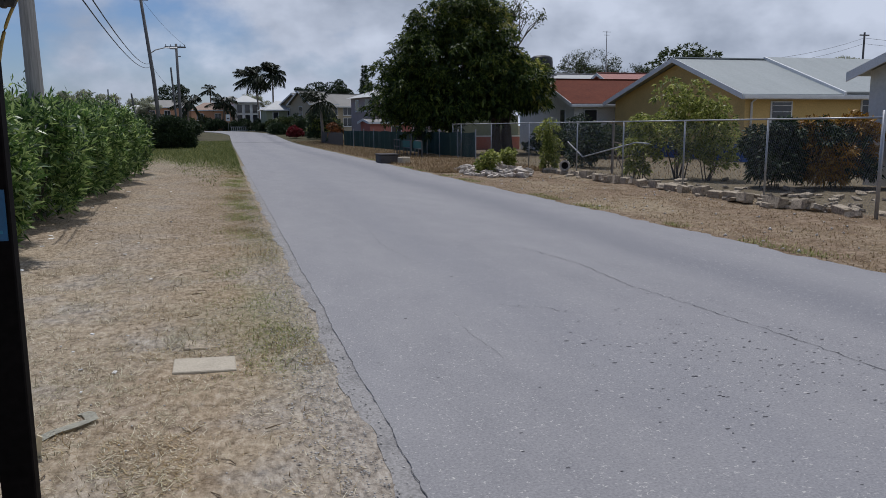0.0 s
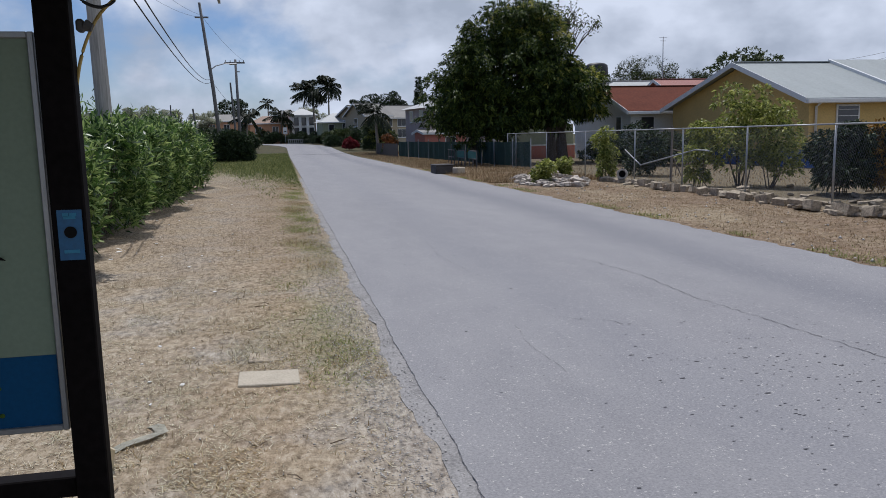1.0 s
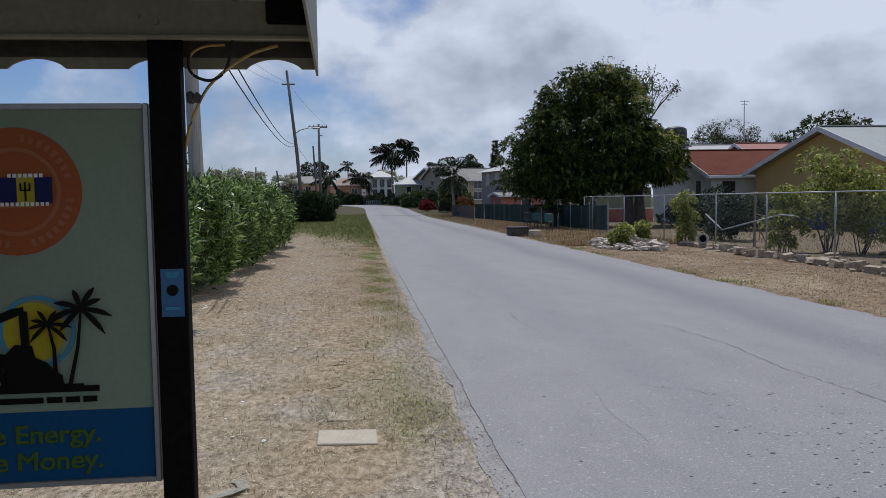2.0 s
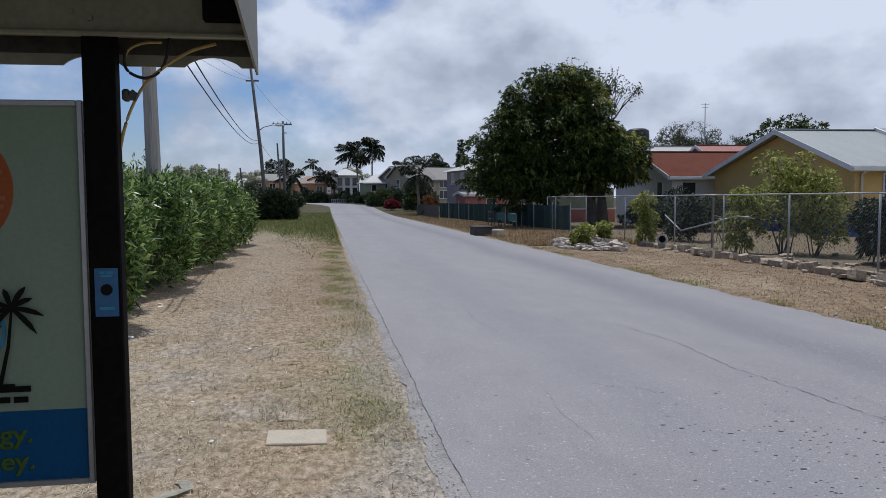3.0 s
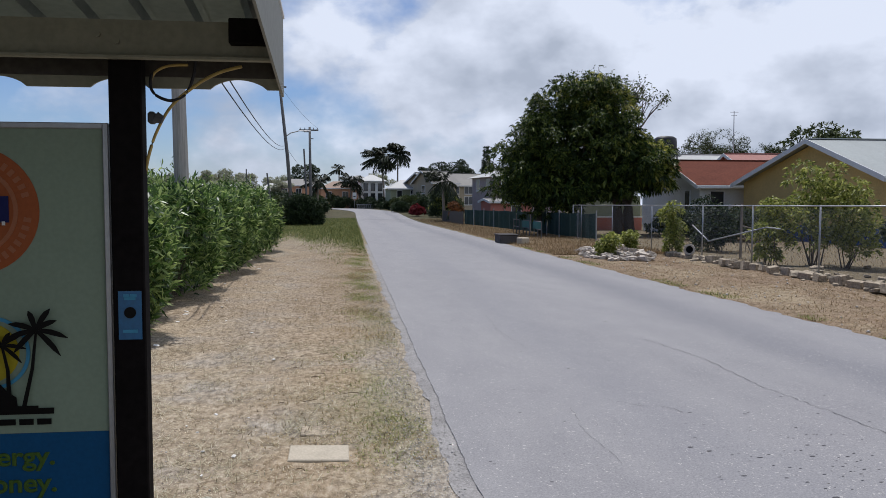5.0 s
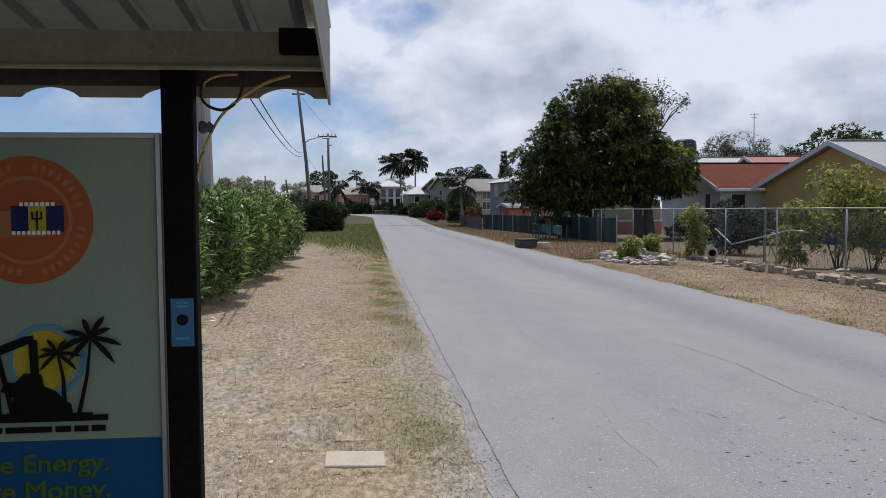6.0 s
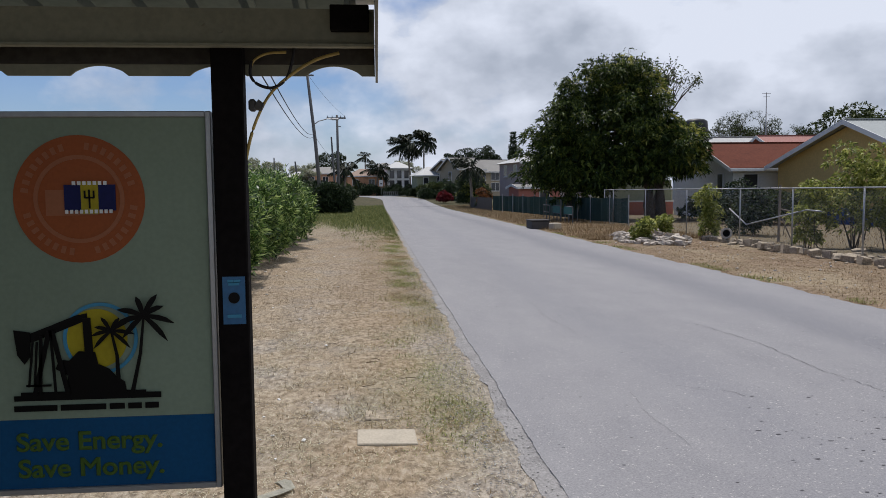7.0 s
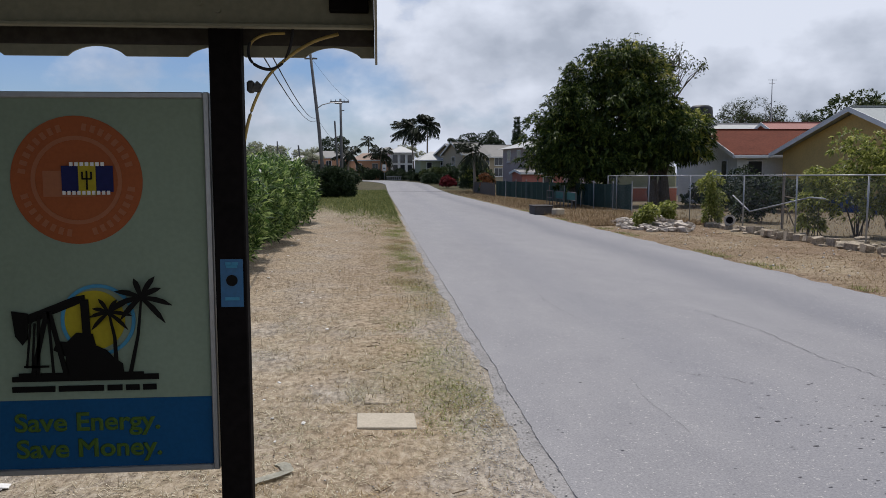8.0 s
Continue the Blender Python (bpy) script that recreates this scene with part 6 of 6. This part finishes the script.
shrub("verge_shrub", "small green shrub behind the fence", "shrub", (13.4, 27.5, 0), clump_set(8, 0.8, 0.6, 0.3, 1.4, 0.5, 35), DARK_LEAF, 620, (0.18, 0.06), 5, 1.4, 0.3)
shrub("verge_shrub", "dark green shrub below the white house", "shrub", (17.2, 36.5, 0), clump_set(10, 2.2, 0.8, 0.4, 1.3, 0.7, 36), DARK_LEAF, 1100, (0.2, 0.06), 5, 1.4, 0.3)
for k, (x, y, w, z) in enumerate(((17.6, 34.6, 1.7, 1.15), (19.4, 36.2, 1.5, 1.2), (17.4, 40.6, 1.5, 1.0))):
    shrub("yard_hedge", "loose dull green hedge before the white house", "hedge", (x, y, 0), clump_set(10, w, 0.7, 0.3, z, 0.55, 60 + k, 0.15), DULL_LEAF, 800, (0.2, 0.07), 5, 1.3, 0.25, None, "yard hedge bushes")
for k in range(8):
    x = -13.0 + 2.9 * k
    shrub("junction_hedge", "low dark hedge across the road bend", "hedge", (x, 150 - 0.35 * x, 0), clump_set(8, 1.5, 0.6, 0.3, 0.8, 0.62, 80 + k, 0.1), DARK_LEAF, 520, (0.34, 0.12), 4, 1.0, 0.2, None, "hedge at the bend")
shrub("bougainvillea", "round crimson bougainvillea bush", "bush", (8.15, 95, 0), clump_set(9, 0.95, 0.8, 0.45, 0.85, 0.55, 16, 0.2), RED_LEAF, 900, (0.2, 0.12), 4, 1.4, 0.2)
shrub("garden_tree", "small dull green garden tree by the fence", "tree", (9.9, 82, 0), clump_set(13, 1.5, 1.1, 0.8, 2.7, 0.8, 17), DARK_LEAF, 1300, (0.26, 0.08), 6, 3.0, 0.3, SHRUB)
shrub("garden_shrub", "orange-flowered garden shrub by the fence", "shrub", (10.2, 74, 0), clump_set(9, 1.0, 0.8, 0.4, 1.6, 0.5, 18), RUSTY_LEAF, 900, (0.2, 0.07), 5, 2.0, 0.3, DARK_LEAF)
for k, (x, y, w, z) in enumerate(((-4, 150, 3.0, 2.0), (-1.5, 146, 2.6, 1.6), (5.2, 138, 2.2, 1.2), (8.2, 126, 1.6, 1.6), (10.5, 118, 1.6, 2.0), (-9.5, 105, 3.0, 2.0), (12.0, 98, 2.2, 2.6), (-8.5, 124, 2.4, 2.2), (-13.0, 122, 2.6, 2.4), (-5.0, 128, 1.8, 1.9), (12.6, 110, 2.2, 2.4), (7.6, 112, 1.2, 0.7), (8.6, 117, 1.5, 1.9), (6.3, 128, 1.5, 0.8), (9.9, 104, 1.3, 1.6), (11.3, 106, 1.4, 2.2), (3.0, 143, 2.0, 1.5), (-7.2, 116, 2.0, 1.9), (-9.0, 92, 2.2, 1.9), (-4.4, 108, 1.3, 1.2), (10.8, 92, 1.3, 2.0))):
    shrub("garden_shrub", "dark garden shrubs at the junction", "shrub", (x, y, 0), clump_set(9, w, 1.2, 0.4, z, 0.8, 40 + k, 0.2), DULL_LEAF if k % 3 == 0 else DARK_LEAF, 700, (0.34, 0.12), 4, 2.0, 0.2)


def far_tree(at, w, h, material, seed, label, bare=0.0):
    s = thing("distant_tree", label, "tree", at)
    r = random.Random(seed)
    bm = bmesh.new()
    tube(bm, [(0, 0, 0), (0.1, 0, h * 0.4), (0, 0, h * 0.75)], [0.3, 0.22, 0.1], 7)
    for k in range(9):
        u = r.uniform(0, 6.28)
        limb(bm, (0, 0, h * r.uniform(0.3, 0.55)), (w * 0.5 * math.cos(u), w * 0.4 * math.sin(u), h * r.uniform(0.6, 0.8)), 0.12, 0.03, r, 0.2, 4, 5)
    part("trunk", bm, BARK, s)
    vs, fs, n0 = [], [], 0
    for k in range(16):
        u, q = r.uniform(0, 6.28), r.uniform(0.2, 0.85)
        z = h * r.uniform(0.58, 0.9) * (1 - 0.25 * q * q)
        c = w * r.uniform(0.22, 0.36)
        p, d = ball_points(int(120 * (1 - bare)), (w * q * math.cos(u), w * 0.7 * q * math.sin(u), z), (c, c, c * 0.55), 0.5)
        v, f = rosettes(p, d, 6, w * 0.075, w * 0.03, 0.15)
        vs.append(v), fs.append(f + n0)
        n0 += len(v)
    from_arrays("crown", np.concatenate(vs), np.concatenate(fs), material, s)


bare_tree((56, 120, 0), 10.5, "distant half-bare tree with grey twigs", 51, 7, 0.30, DULL_LEAF, 0.75)
bare_tree((60.5, 122, 0), 9.0, "distant half-bare tree with grey twigs", 56, 7, 0.28, DULL_LEAF, 0.75)
bare_tree((71, 124, 0), 8.8, "distant half-bare tree with grey twigs", 52, 7, 0.26, DULL_LEAF, 0.75)
far_tree((76.5, 120, 0), 8.5, 15.4, DULL_LEAF, 54, "distant broad umbrella-shaped tree", 0.55)
far_tree((107.8, 120, 0), 5.0, 14.2, HAZE_LEAF, 55, "distant green tree paled as by haze", 0.2)
far_tree((17.5, 150, 0), 3.6, 10.6, DARK_LEAF, 56, "distant dark green tree", 0.1)
far_tree((21.5, 150, 0), 3.4, 10.2, DARK_LEAF, 57, "distant dark green tree", 0.1)
far_tree((14.0, 155, 0), 2.6, 9.0, DARK_LEAF, 58, "distant dark green tree", 0.1)
shrub("conifer", "slender dark green conifer behind the houses", "tree", (17.5, 100, 0), [(0, 0, 1.5 + 0.68 * k, 1.1 - 0.085 * k, 1.1 - 0.085 * k, 0.7) for k in range(11)], DARK_LEAF, 1500, (0.3, 0.08), 3, 8.0, 0.0)
far_tree((19.6, 106, 0), 1.3, 8.6, DARK_LEAF, 61, "rounded dark tree beside a conifer", 0.2)
far_tree((-9.3, 170, 0), 4.2, 11.0, DARK_LEAF, 60, "distant airy dark tree", 0.45)
# far trees across the fields, their haze carried by the leaf colour
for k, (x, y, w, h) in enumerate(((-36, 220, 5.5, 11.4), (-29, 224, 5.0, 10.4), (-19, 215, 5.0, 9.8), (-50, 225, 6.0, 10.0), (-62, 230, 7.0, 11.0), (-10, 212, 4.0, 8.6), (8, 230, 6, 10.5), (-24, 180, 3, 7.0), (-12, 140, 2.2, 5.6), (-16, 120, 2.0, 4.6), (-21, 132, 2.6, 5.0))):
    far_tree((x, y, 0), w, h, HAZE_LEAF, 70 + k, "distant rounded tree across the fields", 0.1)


# ---- grass, gravel and litter ----
def build_grass():
    n = 190000
    y = 1.5 + 32 * RNG.random(n) ** 2.3
    x = -3.4 + 4.0 * RNG.random(n)
    dens = 0.5 + 0.5 * np.sin(x * 2.1 + np.sin(y * 0.9) * 1.6) * np.sin(y * 1.3 + x)
    keep = RNG.random(n) < (0.25 + 0.75 * dens) * np.where((x > -0.25 + 0.1 * np.sin(y * 7)) & (y < 5.1), 0.2, 1.0)
    keep &= ~((x > -0.43) & (x < 0.03) & (y > 5.2) & (y < 5.6))
    x, y = x[keep], y[keep]
    far = np.clip(y / 10, 0.6, 2.2)
    near = y < 7.5 + 3.0 * RNG.random(len(y))
    for pick, mat, words in ((near, STRAW, "short dry straw-coloured grass on the verge"), (~near, MID_STRAW, "trodden brown grass along the path")):
        grass("dry_grass", x[pick], y[pick], rise(x[pick], y[pick]), 0.036 * far[pick][:, None] ** 0.5, mat, words, lean=2.2, width=0.0032)
    n = 26000
    y = 2.0 + 26 * RNG.random(n) ** 2.0
    x = -0.3 + 0.45 * RNG.normal(size=n)
    keep = (x < 0.6) & (RNG.random(n) < (0.2 + 0.8 * (np.sin(y * 1.9 + x * 2) * np.sin(y * 0.7 - x) > -0.1)) * np.where((x > -0.2) & (y < 5.1), 0.15, 1.0)) & ~((x > -0.43) & (x < 0.03) & (y > 5.2) & (y < 5.6))
    x, y = x[keep], y[keep]
    grass("brown_grass", x, y, rise(x, y), 0.045, OLD_STRAW, "rusty brown dry grass beside the path", lean=2.2, width=0.0034)
    n = 52000
    y = 2.0 + 30 * RNG.random(n) ** 1.6
    x = 0.22 + 0.17 * RNG.normal(size=n)
    x = np.where(RNG.random(n) < 0.25, 0.05 + 0.2 * RNG.normal(size=n), x)
    patch = np.sin(y * 1.1 + 0.6) + 0.6 * np.sin(y * 2.7) + 0.4 * np.sin(y * 0.37)
    keep = (x < 0.62) & (x > -0.7) & (RNG.random(n) < np.clip(patch * 0.5 + np.where(y > 8, 0.15, -0.25), 0, 0.7) * np.clip((y - 3.5) / 2.5, 0.1, 1))
    x, y = x[keep], y[keep]
    grass("green_grass", x, y, rise(x, y), 0.042, GREEN_GRASS, "patches of short green grass along the road", lean=1.8, width=0.0036)
    n = 130000
    y = 22 + 66 * RNG.random(n) ** 1.1
    x = 0.6 - 6.5 * RNG.random(n) ** 1.3
    keep = RNG.random(n) < np.clip((y - 31 - 3.5 * np.sin(x * 1.4) - 2.5 * np.sin(x * 3.7 + y * 0.3) + 9 * np.clip(x + 1.2, 0, 1)) / 16, 0.0, 1) ** 1.5 * np.clip((66 - y) / 10, 0.6, 1)
    x, y = x[keep], y[keep]
    n = len(x)
    grass("green_grass", x, y, np.vectorize(far_rise)(y), (0.07 + 0.13 * np.clip((y - 30) / 12, 0, 1))[:, None], FIELD_GRASS, "longer green grass further along the verge", lean=1.0, width=0.013)
    n = 70000
    y = 5.2 + 26 * RNG.random(n) ** 1.5
    x = 0.26 + 0.19 * RNG.normal(size=n) + 0.08 * np.sin(y * 1.3)
    tone = np.sin(y * 0.8 + 1.0) + 0.7 * np.sin(y * 2.3) + 0.5 * RNG.normal(size=n) + 1.2 * (x - 0.2)
    start = np.where((y > 5.3 + 0.15 * np.sin(x * 9)) & (y < 6.5) & (x > 0.12 + 0.1 * np.sin(y * 8)), 0.35, np.clip((y - 7.0 - 1.5 * np.sin(x * 7)) / 6, 0, 1))
    keep = (x < 0.60) & (RNG.random(n) < np.clip(0.5 + 0.5 * np.sin(y * 3.1 + x * 4) + 0.3 * np.sin(y * 7.3 - x * 9), 0, 1) * start)
    for pick, mat, words in ((keep & (tone > 0.1), GREEN_GRASS, "olive green grass fringe along the road"), (keep & (tone <= 0.1), OLD_STRAW, "rusty dry grass fringe along the road")):
        far = np.clip(y[pick] / 10, 0.7, 2.0)
        grass("verge_grass", x[pick], y[pick], rise(x[pick], y[pick]), 0.038 * far[:, None] ** 0.5, mat, words, lean=1.7, width=0.004)
    # long pale straws lying in tufts close by
    m = 420
    cy, cx = 2.2 + 7.5 * RNG.random(m) ** 1.4, -2.3 + 2.9 * RNG.random(m)
    n = m * 34
    spread = np.repeat(RNG.uniform(0.04, 0.16, m), 34)
    x, y = np.repeat(cx, 34) + RNG.normal(size=n) * spread, np.repeat(cy, 34) + RNG.normal(size=n) * spread
    keep = (x < 0.5) & (RNG.random(n) < np.where(x > -0.1, 0.35, 1.0))
    x, y = x[keep], y[keep]
    grass("dry_grass", x, y, rise(x, y), 0.10, STRAW, "long pale straws lying flat in tufts", lean=3.4, width=0.0022)
    n = 90000
    y = 4 + 40 * RNG.random(n) ** 1.5
    x = 6.75 + 3.9 * RNG.random(n)
    grass("brown_grass", x, y, rise(x, y), 0.05, RUST_STRAW, "dry brown grass between road and fence", lean=1.8, width=0.006)
    n = 9000
    y = 5 + 34 * RNG.random(n)
    x = 6.8 + np.abs(RNG.normal(size=n)) * 0.22
    keep = np.sin(y * 0.9) + np.sin(y * 2.3 + 1) > 0.3
    x, y = x[keep], y[keep]
    grass("green_grass", x, y, rise(x, y), 0.07, GREEN_GRASS, "green tufts at the far road edge", lean=0.9, width=0.006)
    n = 42000
    y = 26 + 60 * RNG.random(n) ** 1.6
    x = 6.95 + 4.6 * RNG.random(n)
    grass("tall_dry_grass", x, y, np.vectorize(far_rise)(y), 0.19, RUST_STRAW, "taller dry brown grass by the rubble", lean=0.6, width=0.008)
    n = 5000
    x = 11.3 + 9 * RNG.random(n)
    y = 20 + 20 * RNG.random(n)
    grass("yard_grass", x, y, np.zeros(n), 0.14, RUST_STRAW, "dry grass in the yards", lean=0.7, width=0.010)


def build_gravel():
    n = 5500
    y = 1.5 + 18 * RNG.random(n) ** 1.7
    x = 0.52 + 0.15 * RNG.normal(size=n)
    keep = (x < 0.75) & (x > -0.4)
    extra = 900
    x = np.concatenate([x[keep], RNG.uniform(-2.8, 0.4, extra)])
    y = np.concatenate([y[keep], 2 + 16 * RNG.random(extra) ** 1.5])
    size = RNG.uniform(0.002, 0.009, len(x))
    # clods and chips of stone before the fence
    m = 520
    x = np.concatenate([x, RNG.uniform(6.9, 10.3, m)])
    y = np.concatenate([y, 7 + 20 * RNG.random(m) ** 1.2])
    size = np.concatenate([size, 0.005 + 0.034 * RNG.random(m) ** 4])
    n = len(x)
    s = size[:, None, None]
    shape = np.array([(1, 0, 0), (-1, 0, 0), (0, 1, 0), (0, -1, 0), (0, 0, 0.8), (0, 0, -0.5)], float)
    v = shape[None] * s * RNG.uniform(0.6, 1.3, (n, 6, 1)) + np.stack([x, y, np.maximum(rise(x, y), 0.0) + 0.006], 1)[:, None]
    f = np.array([(0, 2, 4), (2, 1, 4), (1, 3, 4), (3, 0, 4), (2, 0, 5), (1, 2, 5), (3, 1, 5), (0, 3, 5)])
    faces = (np.arange(n)[:, None, None] * 6 + f[None]).reshape(-1, 3)
    ob = from_arrays("gravel", v.reshape(-1, 3), faces, GRAVEL)
    tagged(ob, "loose pale gravel and chips beside the road", "gravel", kind="stuff")


PAPER = worn("white_paper", (0.72, 0.70, 0.66), 0.8, 0.1, 8, 40, 0)
STRAP = worn("grey_strap", (0.52, 0.50, 0.41), 0.75, 0.15, 8, 60, 0.1)
CREAM_SCRAP = worn("cream_scrap", (0.60, 0.52, 0.36), 0.8, 0.12, 8, 40, 0.1)
TWIG = wood_material("twig", (0.20, 0.15, 0.10))


def build_litter():
    s = tagged(part("cover_slab", boxed(-0.205, 0.205, -0.163, 0.163, -0.02, 0.011, 0.006), CONCRETE), "pale concrete cover slab set in the verge", "cover slab")
    s.matrix_world = pose(-0.198, 5.40, 0.0, 0, 2.2, 1)
    b = part("buried_slab", boxed(-0.36, -0.06, 5.88, 6.14, -0.05, -0.010, 0.006), STONE)
    tagged(b, "half-buried older cover slab in dry grass", "cover slab")
    # bent grey strap
    bm = bmesh.new()
    pts = [(-1.02, 4.20, 0.02), (-0.93, 4.30, 0.035), (-0.83, 4.36, 0.04), (-0.765, 4.44, 0.035), (-0.80, 4.55, 0.03), (-0.84, 4.60, 0.02)]
    prev = None
    for k, p in enumerate(pts):
        d = Vector(pts[min(k + 1, 5)]) - Vector(pts[max(k - 1, 0)])
        n = Vector((-d.y, d.x, 0)).normalized() * 0.036
        pair = [bm.verts.new(Vector(p) + n), bm.verts.new(Vector(p) - n + Vector((0, 0, 0.002)))]
        if prev:
            bm.faces.new((prev[0], prev[1], pair[1], pair[0]))
        prev = pair
    bmesh.ops.solidify(bm, geom=bm.faces[:], thickness=0.004)
    tagged(part("strap", bm, STRAP), "bent grey strap lying on dry grass", "litter")
    bm = bmesh.new()
    prism(bm, [(0, 0), (0.05, 0.0), (0.062, 0.13), (0.04, 0.15)], -0.006, 0.006, "xz", pose(-0.99, 4.02, 0.0, 18, 0, 20))
    tagged(part("scrap", bm, CREAM_SCRAP), "cream scrap of card stuck in the grass", "litter")
    r = random.Random(31)
    for k in range(64):
        y = 3.4 + 20 * r.random() ** 1.4
        x = r.uniform(-2.75, -0.6) if k % 3 else r.uniform(-2.8, -2.2)
        w = r.uniform(0.008, 0.024) if k % 3 else r.uniform(0.015, 0.05)
        bm = boxed(-w, w, -w * 0.7, w * 0.7, 0, 0.008, 0.002, pose(x, y, float(rise(x, y)) + 0.004, r.uniform(-12, 12), r.uniform(-12, 12), r.uniform(0, 180)))
        tagged(part("paper_scrap", bm, PAPER), "small white scrap of paper on the verge", "litter", "paper scraps")
    for k in range(26):
        y = 3.2 + 6 * r.random()
        x = r.uniform(-1.0, 0.65)
        l, u = r.uniform(0.04, 0.14), r.uniform(0, 3.14)
        bm = bmesh.new()
        z = float(rise(x, y)) + 0.012
        tube(bm, [(x, y, z), (x + l * 0.5 * math.cos(u), y + l * 0.5 * math.sin(u), z + 0.006), (x + l * math.cos(u + 0.2), y + l * math.sin(u + 0.2), z)], [0.004, 0.0035, 0.002], 5)
        tagged(part("twig", bm, TWIG), "thin dry brown twig on the ground", "twig", "twigs on the verge")


build_grass()
build_gravel()
build_litter()
